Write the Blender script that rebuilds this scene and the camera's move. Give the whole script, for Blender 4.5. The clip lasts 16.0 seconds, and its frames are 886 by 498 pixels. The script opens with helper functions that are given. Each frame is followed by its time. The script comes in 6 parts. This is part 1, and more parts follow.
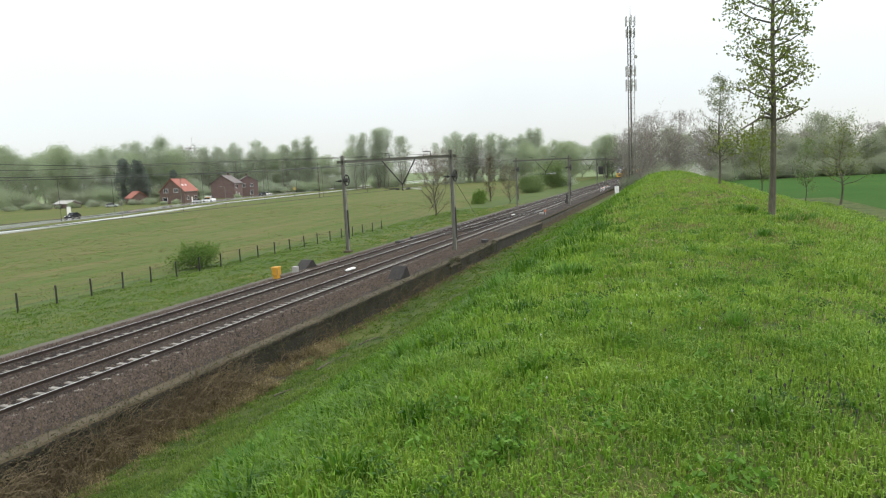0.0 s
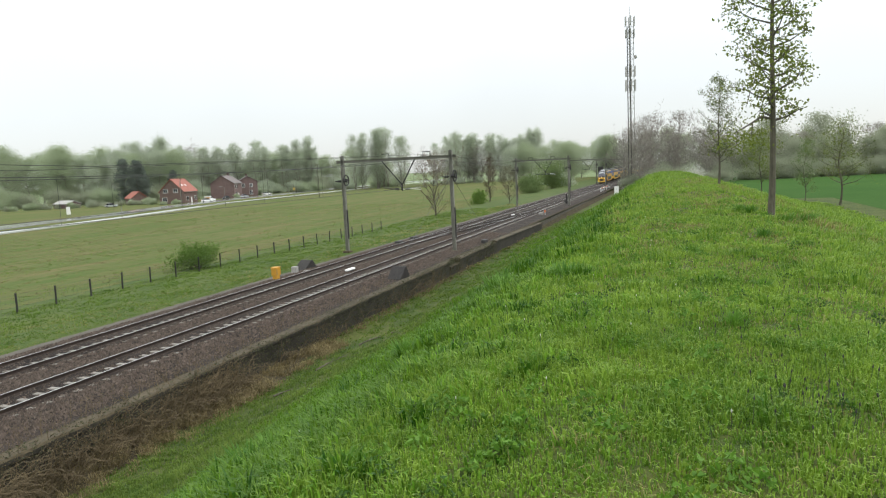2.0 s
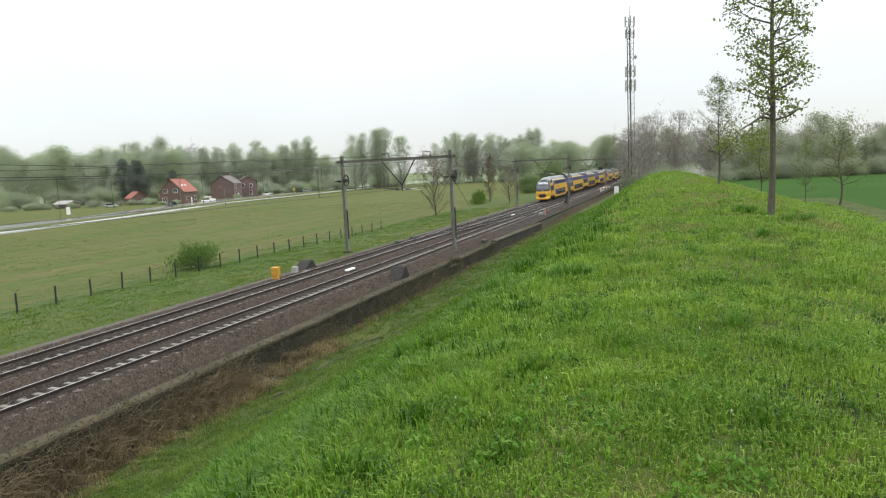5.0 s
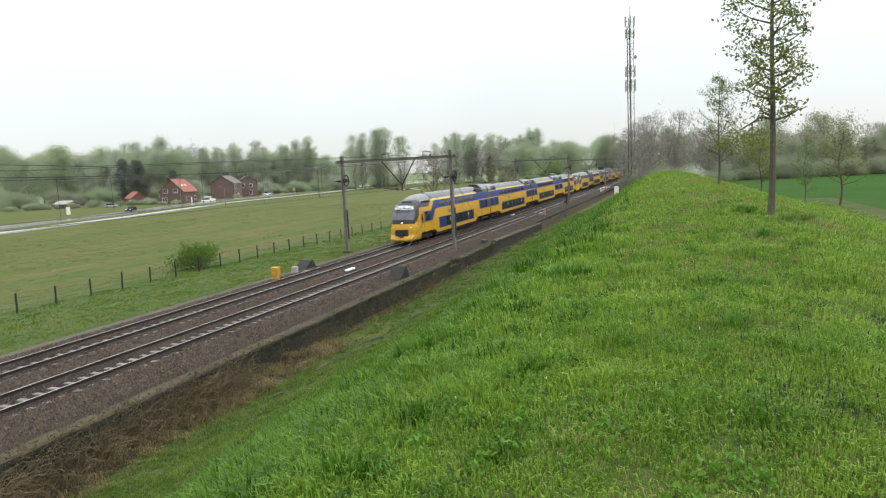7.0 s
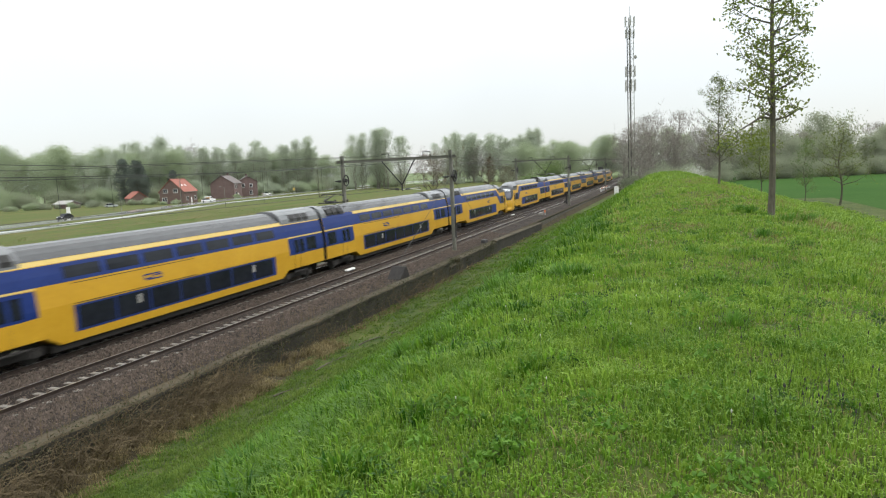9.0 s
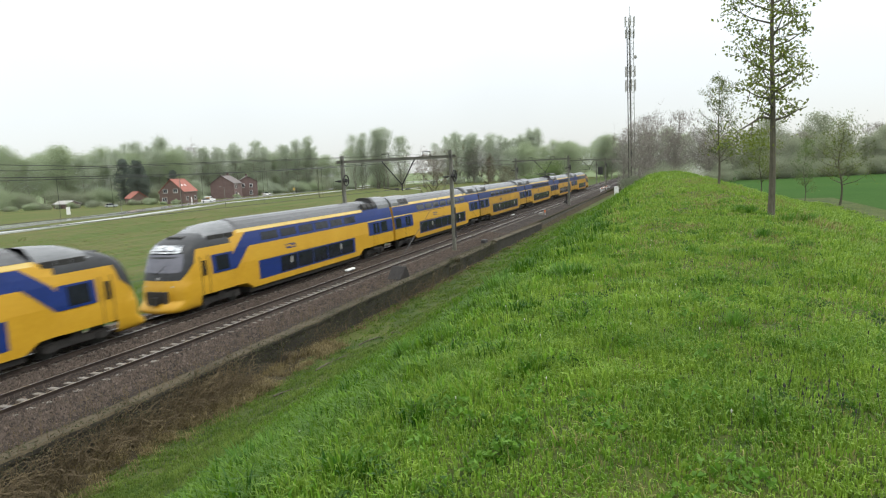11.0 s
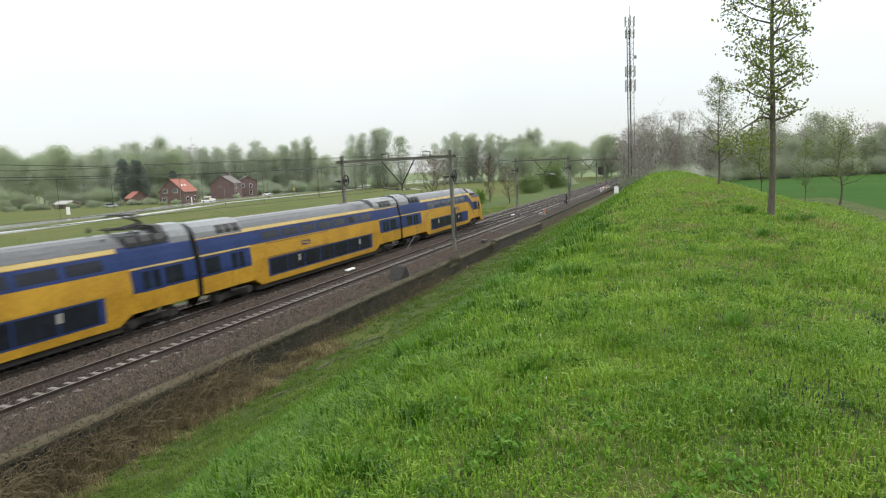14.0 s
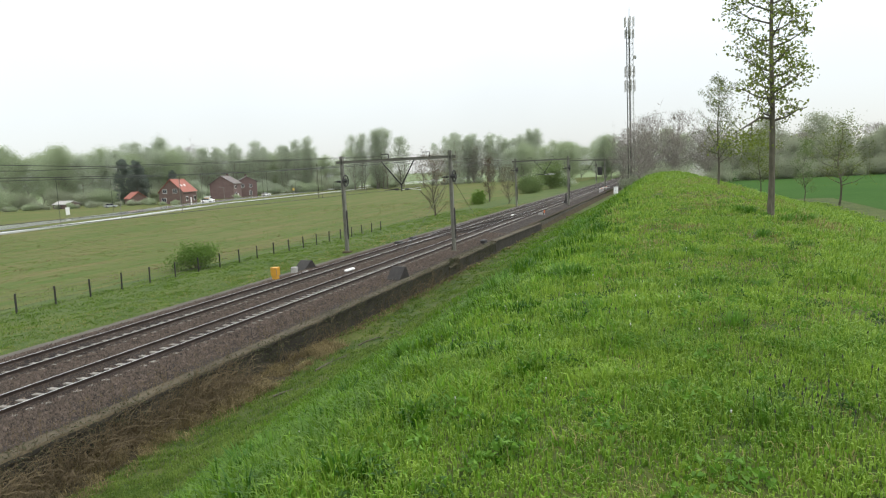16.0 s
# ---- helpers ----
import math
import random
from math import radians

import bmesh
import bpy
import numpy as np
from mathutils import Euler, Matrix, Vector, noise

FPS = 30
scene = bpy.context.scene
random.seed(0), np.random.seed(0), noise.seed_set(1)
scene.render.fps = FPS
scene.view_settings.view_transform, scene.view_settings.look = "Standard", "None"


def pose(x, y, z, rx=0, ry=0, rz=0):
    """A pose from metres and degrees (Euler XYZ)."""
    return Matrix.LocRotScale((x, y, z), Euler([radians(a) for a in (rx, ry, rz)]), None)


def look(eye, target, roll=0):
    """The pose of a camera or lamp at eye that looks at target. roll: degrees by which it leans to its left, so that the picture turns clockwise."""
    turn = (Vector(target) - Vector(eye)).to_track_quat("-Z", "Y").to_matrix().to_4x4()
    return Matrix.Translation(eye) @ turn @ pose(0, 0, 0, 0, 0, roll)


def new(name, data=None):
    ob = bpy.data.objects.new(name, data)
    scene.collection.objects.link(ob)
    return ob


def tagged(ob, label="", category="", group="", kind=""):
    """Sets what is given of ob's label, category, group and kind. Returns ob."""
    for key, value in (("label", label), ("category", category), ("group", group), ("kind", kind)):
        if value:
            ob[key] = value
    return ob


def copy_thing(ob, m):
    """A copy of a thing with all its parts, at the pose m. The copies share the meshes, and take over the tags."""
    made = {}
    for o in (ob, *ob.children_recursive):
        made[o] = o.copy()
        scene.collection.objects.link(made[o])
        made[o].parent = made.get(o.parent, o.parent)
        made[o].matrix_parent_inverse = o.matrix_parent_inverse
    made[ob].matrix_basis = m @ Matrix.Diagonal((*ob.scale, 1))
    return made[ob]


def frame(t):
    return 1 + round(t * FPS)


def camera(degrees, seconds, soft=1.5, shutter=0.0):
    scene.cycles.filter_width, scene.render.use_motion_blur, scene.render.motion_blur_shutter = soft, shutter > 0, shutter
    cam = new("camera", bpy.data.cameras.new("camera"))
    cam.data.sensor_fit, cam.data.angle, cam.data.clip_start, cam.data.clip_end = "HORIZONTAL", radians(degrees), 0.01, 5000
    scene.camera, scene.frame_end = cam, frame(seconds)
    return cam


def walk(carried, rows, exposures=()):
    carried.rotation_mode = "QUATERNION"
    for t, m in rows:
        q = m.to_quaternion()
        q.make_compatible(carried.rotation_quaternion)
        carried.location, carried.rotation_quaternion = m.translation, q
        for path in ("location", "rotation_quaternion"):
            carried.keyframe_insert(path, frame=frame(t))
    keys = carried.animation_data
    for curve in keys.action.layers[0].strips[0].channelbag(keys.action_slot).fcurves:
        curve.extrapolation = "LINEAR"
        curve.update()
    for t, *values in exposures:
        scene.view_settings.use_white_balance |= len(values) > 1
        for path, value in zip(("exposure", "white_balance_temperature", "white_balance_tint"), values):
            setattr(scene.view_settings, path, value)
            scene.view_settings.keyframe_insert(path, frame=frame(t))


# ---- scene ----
# The camera stands on the crest of a grassy dyke beside a double-track railway.
EYE = (0.0, 0.0, 6.85)


def aim(yaw, pitch, roll):
    y, p = radians(yaw), radians(pitch)
    way = Vector((-math.sin(y) * math.cos(p), math.cos(y) * math.cos(p), -math.sin(p)))
    return look(EYE, Vector(EYE) + way * 50, -roll)


cam = camera(67.85, 16.0, soft=1.15, shutter=0.28)
walk(cam, [(0.0, aim(19.90, 6.80, 2.69)), (1.2, aim(19.89, 6.80, 2.69)), (2.4, aim(19.86, 6.78, 2.69)), (8.0, aim(19.86, 6.78, 2.69)), (15.0, aim(19.85, 6.78, 2.69)), (16.0, aim(19.82, 6.76, 2.69))])

# ---- overcast daylight ----
world = bpy.data.worlds.new("overcast")
scene.world = world
world.use_nodes = True
wn, wl = world.node_tree.nodes, world.node_tree.links
wn.clear()
out = wn.new("ShaderNodeOutputWorld")
SUN_UP, SUN_ROT = radians(48), radians(75)
sky = wn.new("ShaderNodeTexSky")
sky.sky_type, sky.sun_disc, sky.sun_elevation, sky.sun_rotation = "NISHITA", False, SUN_UP, SUN_ROT
b_sky = wn.new("ShaderNodeBackground")
b_sky.inputs["Strength"].default_value = 0.03
wl.new(sky.outputs[0], b_sky.inputs["Color"])
tc = wn.new("ShaderNodeTexCoord")
sep = wn.new("ShaderNodeSeparateXYZ")
wl.new(tc.outputs["Generated"], sep.inputs[0])
ramp = wn.new("ShaderNodeMapRange")          # cloud cover: three times as bright overhead as at the horizon
ramp.inputs["From Min"].default_value, ramp.inputs["From Max"].default_value = 0.0, 1.0
ramp.inputs["To Min"].default_value, ramp.inputs["To Max"].default_value = 0.70, 2.35
wl.new(sep.outputs["Z"], ramp.inputs["Value"])
cloud = wn.new("ShaderNodeTexNoise")
cloud.inputs["Scale"].default_value, cloud.inputs["Detail"].default_value, cloud.inputs["Roughness"].default_value = 2.2, 4.0, 0.5
wl.new(tc.outputs["Generated"], cloud.inputs["Vector"])
cl = wn.new("ShaderNodeMapRange")
cl.inputs["From Min"].default_value, cl.inputs["From Max"].default_value = 0.3, 0.7
cl.inputs["To Min"].default_value, cl.inputs["To Max"].default_value = 0.95, 1.05
wl.new(cloud.outputs["Fac"], cl.inputs["Value"])
mul = wn.new("ShaderNodeMath")
mul.operation = "MULTIPLY"
wl.new(ramp.outputs[0], mul.inputs[0])
wl.new(cl.outputs[0], mul.inputs[1])
b_cl = wn.new("ShaderNodeBackground")
b_cl.inputs["Color"].default_value = (0.955, 0.985, 0.985, 1)
wl.new(mul.outputs[0], b_cl.inputs["Strength"])
add = wn.new("ShaderNodeAddShader")
wl.new(b_sky.outputs[0], add.inputs[0])
wl.new(b_cl.outputs[0], add.inputs[1])
wl.new(add.outputs[0], out.inputs[0])
sun = new("sun", bpy.data.lights.new("sun", "SUN"))
sun.data.energy, sun.data.angle, sun.data.color = 0.9, radians(25), (1.0, 0.97, 0.92)
sun.matrix_basis = look((0, 0, 0), (-math.sin(SUN_ROT) * math.cos(SUN_UP), -math.cos(SUN_ROT) * math.cos(SUN_UP), -math.sin(SUN_UP)))
scene.view_settings.exposure = 0.0


# ---- materials ----
def mat(name, a, b, rough=0.8, metal=0.0, scale=1.0, fine=14.0, bump=0.3, dist=0.02, leaf=0.0, rand=0.0, spec=0.5, stretch=(1, 1, 1), con=1.0):
    """Two colours mixed by a broad and a fine noise, with relief; leaf: share of light let through; rand: spread from piece to piece."""
    m = bpy.data.materials.new(name)
    m.use_nodes = True
    n, l = m.node_tree.nodes, m.node_tree.links
    p = n["Principled BSDF"]
    p.inputs["Roughness"].default_value, p.inputs["Metallic"].default_value = rough, metal
    p.inputs["Specular IOR Level"].default_value = spec
    co = n.new("ShaderNodeTexCoord")
    mp = n.new("ShaderNodeMapping")
    mp.inputs["Scale"].default_value = stretch
    l.new(co.outputs["Object"], mp.inputs["Vector"])
    t1, t2 = n.new("ShaderNodeTexNoise"), n.new("ShaderNodeTexNoise")
    for t, s in ((t1, scale), (t2, fine)):
        t.inputs["Scale"].default_value, t.inputs["Detail"].default_value, t.inputs["Roughness"].default_value = s, 5, 0.6
        l.new(mp.outputs[0], t.inputs["Vector"])
    mix = n.new("ShaderNodeMath")
    mix.operation = "ADD"
    l.new(t1.outputs["Fac"], mix.inputs[0])
    l.new(t2.outputs["Fac"], mix.inputs[1])
    src = mix.outputs[0]
    lo, hi = 1 - 0.3 / con, 1 + 0.3 / con
    if rand:
        r = n.new("ShaderNodeNewGeometry")
        oi = n.new("ShaderNodeObjectInfo")
        s1 = n.new("ShaderNodeMath")
        s1.operation = "MULTIPLY_ADD"
        l.new(r.outputs["Random Per Island"], s1.inputs[0])
        s1.inputs[1].default_value = rand
        l.new(src, s1.inputs[2])
        s2 = n.new("ShaderNodeMath")
        s2.operation = "MULTIPLY_ADD"
        l.new(oi.outputs["Random"], s2.inputs[0])
        s2.inputs[1].default_value = rand
        l.new(s1.outputs[0], s2.inputs[2])
        src, hi, lo = s2.outputs[0], hi + 1.5 * rand, lo + 0.5 * rand
    rg = n.new("ShaderNodeMapRange")
    rg.inputs["From Min"].default_value, rg.inputs["From Max"].default_value = lo, hi
    l.new(src, rg.inputs["Value"])
    cm = n.new("ShaderNodeMix")
    cm.data_type = "RGBA"
    cm.inputs["A"].default_value, cm.inputs["B"].default_value = (*a, 1), (*b, 1)
    l.new(rg.outputs[0], cm.inputs["Factor"])
    l.new(cm.outputs["Result"], p.inputs["Base Color"])
    if bump:
        bp = n.new("ShaderNodeBump")
        bp.inputs["Strength"].default_value, bp.inputs["Distance"].default_value = bump, dist
        l.new(t2.outputs["Fac"], bp.inputs["Height"])
        l.new(bp.outputs[0], p.inputs["Normal"])
    if leaf:
        tr = n.new("ShaderNodeBsdfTranslucent")
        l.new(cm.outputs["Result"], tr.inputs["Color"])
        sh = n.new("ShaderNodeMixShader")
        sh.inputs[0].default_value = leaf
        l.new(p.outputs[0], sh.inputs[1])
        l.new(tr.outputs[0], sh.inputs[2])
        l.new(sh.outputs[0], n["Material Output"].inputs["Surface"])
    return m


M = {}
M["sward"] = mat("sward", (0.022, 0.05, 0.007), (0.085, 0.095, 0.022), 0.9, scale=0.55, fine=7, con=1.3, bump=0.6, dist=0.05, spec=0.2)
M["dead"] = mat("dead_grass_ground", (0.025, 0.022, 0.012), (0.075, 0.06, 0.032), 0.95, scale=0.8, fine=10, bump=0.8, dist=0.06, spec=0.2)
M["verge"] = mat("verge_grass", (0.035, 0.07, 0.012), (0.085, 0.105, 0.026), 0.9, scale=0.25, fine=5, con=1.3, bump=0.5, dist=0.05, spec=0.2)
M["field"] = mat("stubble_field", (0.066, 0.105, 0.028), (0.135, 0.122, 0.055), 0.95, scale=0.22, fine=1.6, con=1.3, bump=0.4, dist=0.08, spec=0.05, stretch=(1.0, 0.12, 1))
M["wheat"] = mat("young_wheat", (0.032, 0.078, 0.018), (0.052, 0.105, 0.026), 1.0, scale=0.05, fine=1.5, bump=0.4, dist=0.08, spec=0.03)
M["far"] = mat("far_meadow", (0.08, 0.13, 0.04), (0.14, 0.18, 0.06), 0.9, scale=0.03, fine=0.6, bump=0)
M["blade"] = mat("grass_blade", (0.037, 0.126, 0.009), (0.288, 0.425, 0.056), 0.45, scale=0.6, fine=2.6, con=1.5, bump=0, leaf=0.42, rand=0.5, spec=0.3)
M["lush"] = mat("lush_blade", (0.020, 0.088, 0.004), (0.145, 0.265, 0.020), 0.45, scale=0.6, fine=2.6, con=1.4, bump=0, leaf=0.42, rand=0.5, spec=0.3)
M["clover"] = mat("clover_leaf", (0.028, 0.08, 0.012), (0.08, 0.16, 0.03), 0.6, scale=1, fine=6, bump=0, leaf=0.3, rand=0.4, spec=0.3)
M["herb"] = mat("weed_leaf", (0.04, 0.13, 0.009), (0.15, 0.29, 0.035), 0.5, scale=1.5, fine=8, bump=0, leaf=0.35, rand=0.5, spec=0.3)
M["vergeblade"] = mat("verge_blade", (0.034, 0.095, 0.009), (0.165, 0.245, 0.038), 0.6, scale=0.35, fine=1.6, con=1.5, bump=0, leaf=0.35, rand=0.4, spec=0.2)
M["ditchblade"] = mat("ditch_blade", (0.036, 0.088, 0.011), (0.165, 0.235, 0.042), 0.6, scale=0.5, fine=2, con=1.5, bump=0, leaf=0.35, rand=0.4, spec=0.2)
M["leafy"] = mat("broad_blade", (0.045, 0.15, 0.008), (0.20, 0.37, 0.032), 0.5, scale=0.7, fine=3, con=1.3, bump=0, leaf=0.42, rand=0.4, spec=0.25)
M["dry"] = mat("dry_blade", (0.15, 0.15, 0.045), (0.40, 0.36, 0.15), 0.7, scale=1, fine=6, con=1.3, bump=0, leaf=0.3, rand=0.5, spec=0.2)
M["straw"] = mat("straw", (0.062, 0.048, 0.02), (0.37, 0.30, 0.15), 0.8, scale=1, fine=6, con=1.5, bump=0, leaf=0.2, rand=0.4, spec=0.2)
M["ballast"] = mat("ballast", (0.009, 0.0066, 0.0052), (0.05, 0.037, 0.029), 0.9, scale=0.5, fine=13, con=1.3, bump=1.0, dist=0.06, spec=0.25)
M["cess"] = mat("cess_gravel", (0.062, 0.055, 0.045), (0.13, 0.116, 0.096), 0.95, scale=0.4, fine=12, bump=0.5, dist=0.02, spec=0.2)
M["stone"] = mat("ballast_stone", (0.010, 0.0078, 0.006), (0.18, 0.136, 0.106), 0.85, scale=3, fine=30, bump=0.3, rand=0.6)
M["sleeper"] = mat("sleeper_concrete", (0.12, 0.108, 0.09), (0.28, 0.26, 0.23), 0.85, scale=1.6, fine=6, con=1.3, bump=0.4, dist=0.01, rand=0.3)
M["rail"] = mat("rail_rust", (0.024, 0.016, 0.013), (0.062, 0.043, 0.034), 0.7, 0.2, scale=2, fine=30, bump=0.2)
M["railtop"] = mat("rail_steel", (0.42, 0.415, 0.41), (0.56, 0.555, 0.55), 0.3, 0.8, scale=2, fine=30, bump=0.05)
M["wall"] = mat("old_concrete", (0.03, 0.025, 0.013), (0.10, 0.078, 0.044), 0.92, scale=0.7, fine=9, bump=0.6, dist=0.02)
# Darker copy of the concrete that paints shade onto the wall's front.
M["darkwall"] = mat("shaded_concrete", (0.015, 0.0135, 0.010), (0.055, 0.05, 0.036), 0.95, scale=0.7, fine=9, bump=0.6, dist=0.02)
M["conc"] = mat("concrete", (0.28, 0.27, 0.25), (0.42, 0.41, 0.38), 0.85, scale=1, fine=14, bump=0.3)
M["galv"] = mat("weathered_steel", (0.15, 0.15, 0.125), (0.25, 0.245, 0.205), 0.65, 0.2, scale=1.5, fine=18, bump=0.1)
M["dark"] = mat("dark_iron", (0.02, 0.02, 0.02), (0.05, 0.048, 0.045), 0.6, 0.3, scale=2, fine=20, bump=0.1)
M["cover"] = mat("dark_cover", (0.025, 0.024, 0.023), (0.055, 0.052, 0.05), 0.8, scale=2, fine=20, bump=0.2)
M["wire"] = mat("wire", (0.05, 0.05, 0.05), (0.09, 0.09, 0.088), 0.6, 0.4, bump=0)
# Asphalt grey raised so that its base colour carries the wet sheen.
M["asphalt"] = mat("wet_sheen_asphalt", (0.26, 0.265, 0.27), (0.36, 0.365, 0.37), 0.12, scale=0.15, fine=5, bump=0.05, spec=0.9)
M["path"] = mat("pale_cycle_path", (0.36, 0.37, 0.36), (0.48, 0.49, 0.48), 0.3, scale=0.2, fine=4, bump=0.05, spec=0.8)
M["brick"] = mat("brick", (0.10, 0.068, 0.058), (0.17, 0.115, 0.098), 0.9, scale=0.8, fine=9, bump=0.3)
M["brick2"] = mat("brown_brick", (0.12, 0.08, 0.075), (0.19, 0.13, 0.12), 0.9, scale=0.8, fine=9, bump=0.3)
M["tile"] = mat("red_tile", (0.24, 0.075, 0.05), (0.36, 0.135, 0.10), 0.75, scale=0.6, fine=7, bump=0.3)
M["slate"] = mat("grey_tile", (0.10, 0.085, 0.08), (0.19, 0.16, 0.15), 0.7, scale=0.6, fine=7, bump=0.3)
M["white"] = mat("white_paint", (0.68, 0.68, 0.66), (0.82, 0.82, 0.80), 0.5, scale=1.5, fine=12, bump=0.05)
M["glass"] = mat("dark_glass", (0.010, 0.012, 0.016), (0.022, 0.026, 0.034), 0.1, scale=0.6, fine=3, bump=0, spec=0.22)
M["yellow"] = mat("yellow_lacquer", (0.50, 0.272, 0.014), (0.585, 0.335, 0.026), 0.4, scale=0.5, fine=6, bump=0.03, dist=0.005, spec=0.4)
M["blue"] = mat("blue_lacquer", (0.007, 0.024, 0.125), (0.013, 0.036, 0.18), 0.42, scale=0.5, fine=6, bump=0.03, dist=0.005, spec=0.3)
M["wornblue"] = mat("dirty_blue_lacquer", (0.008, 0.022, 0.085), (0.018, 0.036, 0.13), 0.5, scale=0.5, fine=6, con=1.4, bump=0.03, dist=0.005, spec=0.25)
M["wornyellow"] = mat("dirty_yellow_lacquer", (0.30, 0.16, 0.012), (0.47, 0.265, 0.024), 0.5, scale=0.5, fine=6, con=1.4, bump=0.03, dist=0.005, spec=0.3)
M["worncream"] = mat("dirty_pale_yellow_strip", (0.40, 0.29, 0.09), (0.52, 0.39, 0.14), 0.5, scale=0.5, fine=6, bump=0.03)
M["cream"] = mat("pale_yellow_strip", (0.62, 0.44, 0.11), (0.70, 0.52, 0.17), 0.4, scale=0.5, fine=6, bump=0.03)
M["roof"] = mat("grimy_grey_roof", (0.032, 0.033, 0.035), (0.075, 0.076, 0.078), 0.2, 0.0, scale=0.5, fine=5, bump=0.03, spec=0.65, stretch=(1, 0.25, 1))
M["cleanroof"] = mat("pale_grey_roof", (0.13, 0.135, 0.14), (0.21, 0.215, 0.22), 0.22, 0.1, scale=0.8, fine=7, bump=0.02, spec=0.7, stretch=(1, 0.4, 1))
# Pale patches in the base colour paint the sky's reflection on the glass.
M["skyglass"] = mat("painted_sky_reflection_glass", (0.10, 0.11, 0.12), (0.75, 0.77, 0.79), 0.15, scale=2.2, fine=7, con=2.2, bump=0, spec=0.8)
M["mask"] = mat("grey_nose", (0.022, 0.023, 0.025), (0.042, 0.044, 0.047), 0.4, scale=0.5, fine=5, bump=0.05, spec=0.35)
M["under"] = mat("underframe_grime", (0.015, 0.014, 0.013), (0.045, 0.04, 0.036), 0.85, scale=1.5, fine=14, bump=0.3)
M["bellows"] = mat("black_rubber", (0.006, 0.006, 0.006), (0.013, 0.013, 0.013), 0.9, scale=2, fine=14, bump=0.2, spec=0.1)
M["signalyellow"] = mat("signal_yellow", (0.50, 0.25, 0.02), (0.60, 0.32, 0.03), 0.6, scale=2, fine=14, bump=0.1)
M["orange"] = mat("orange_red", (0.55, 0.12, 0.04), (0.68, 0.2, 0.07), 0.6, bump=0)
M["bark"] = mat("bark", (0.05, 0.046, 0.032), (0.14, 0.125, 0.09), 0.95, scale=2, fine=18, bump=0.7, dist=0.02, stretch=(1, 1, 0.25))
M["leaf_spring"] = mat("spring_leaf", (0.055, 0.085, 0.018), (0.25, 0.31, 0.055), 0.6, scale=0.6, fine=3, bump=0, leaf=0.45, rand=0.5, spec=0.25)
# Far woods' leaf colours, raised past real foliage to imitate haze.
M["leaf_haze_grey"] = mat("haze_paled_grey_leaf", (0.40, 0.45, 0.34), (0.52, 0.57, 0.44), 0.9, scale=0.12, fine=0.5, bump=0, leaf=0.62, rand=0.12, spec=0.05)
M["leaf_haze_wood"] = mat("haze_paled_wood_leaf", (0.35, 0.41, 0.27), (0.47, 0.53, 0.36), 0.9, scale=0.1, fine=0.5, bump=0, leaf=0.62, rand=0.12, spec=0.05)
M["leaf_bush"] = mat("bush_leaf", (0.07, 0.14, 0.02), (0.19, 0.29, 0.06), 0.6, scale=0.6, fine=4, bump=0, leaf=0.4, rand=0.5, spec=0.25)
M["leaf_fir"] = mat("fir_needles", (0.10, 0.125, 0.105), (0.17, 0.20, 0.165), 0.7, scale=0.5, fine=3, bump=0, leaf=0.15, rand=0.4, spec=0.2)
M["leaf_hedge"] = mat("hedge_leaf", (0.13, 0.19, 0.075), (0.23, 0.30, 0.12), 0.8, scale=0.3, fine=2, bump=0, leaf=0.45, rand=0.3, spec=0.1)
# Leaves and twigs of the far wood, likewise paled to imitate haze.
M["leaf_haze_dull"] = mat("haze_paled_dull_leaf", (0.33, 0.36, 0.265), (0.43, 0.46, 0.335), 0.9, scale=0.1, fine=0.5, bump=0, leaf=0.6, rand=0.15, spec=0.05)
M["twig"] = mat("haze_paled_twigs", (0.22, 0.20, 0.175), (0.33, 0.305, 0.27), 0.9, scale=0.4, fine=3, bump=0, rand=0.4, leaf=0.2, spec=0.2)
M["cane"] = mat("bramble_cane", (0.06, 0.044, 0.024), (0.21, 0.155, 0.08), 0.85, scale=0.8, fine=6, bump=0, rand=0.4)
M["blossom"] = mat("blossom", (0.55, 0.56, 0.5), (0.75, 0.75, 0.7), 0.7, scale=0.6, fine=3, bump=0, leaf=0.4, rand=0.4)


def glow(name, colour, strength):
    m = bpy.data.materials.new(name)
    m.use_nodes = True
    p = m.node_tree.nodes["Principled BSDF"]
    p.inputs["Base Color"].default_value = (*colour, 1)
    p.inputs["Emission Color"].default_value, p.inputs["Emission Strength"].default_value = (*colour, 1), strength
    return m


M["screen"] = mat("windscreen_glass", (0.07, 0.07, 0.095), (0.11, 0.11, 0.14), 0.06, scale=0.6, fine=3, bump=0, spec=1.0)
M["lamp"] = glow("headlight_glow", (1.0, 0.85, 0.55), 1.3)
M["lens"] = mat("unlit_lens", (0.35, 0.35, 0.35), (0.45, 0.45, 0.45), 0.15, bump=0)
M["tail"] = glow("tail_light_glow", (1.0, 0.05, 0.03), 1.5)


# ---- mesh tools ----
def put(name, bm, material, smooth=False):
    me = bpy.data.meshes.new(name)
    bm.normal_update()
    bm.to_mesh(me)
    bm.free()
    for m in (material if isinstance(material, (list, tuple)) else [material]):
        me.materials.append(m)
    if smooth:
        for f in me.polygons:
            f.use_smooth = True
    return new(name, me)


def part(name, bm, material, parent, label="", smooth=False):
    ob = put(name, bm, material, smooth)
    ob.parent = parent
    return tagged(ob, label)


def share(name, me, parent, m):
    ob = new(name, me)
    ob.parent = parent
    ob.matrix_basis = m
    return ob


def thing(name, m, label, category, group="", kind=""):
    ob = new(name)
    ob.matrix_basis = m
    return tagged(ob, label, category, group, kind)


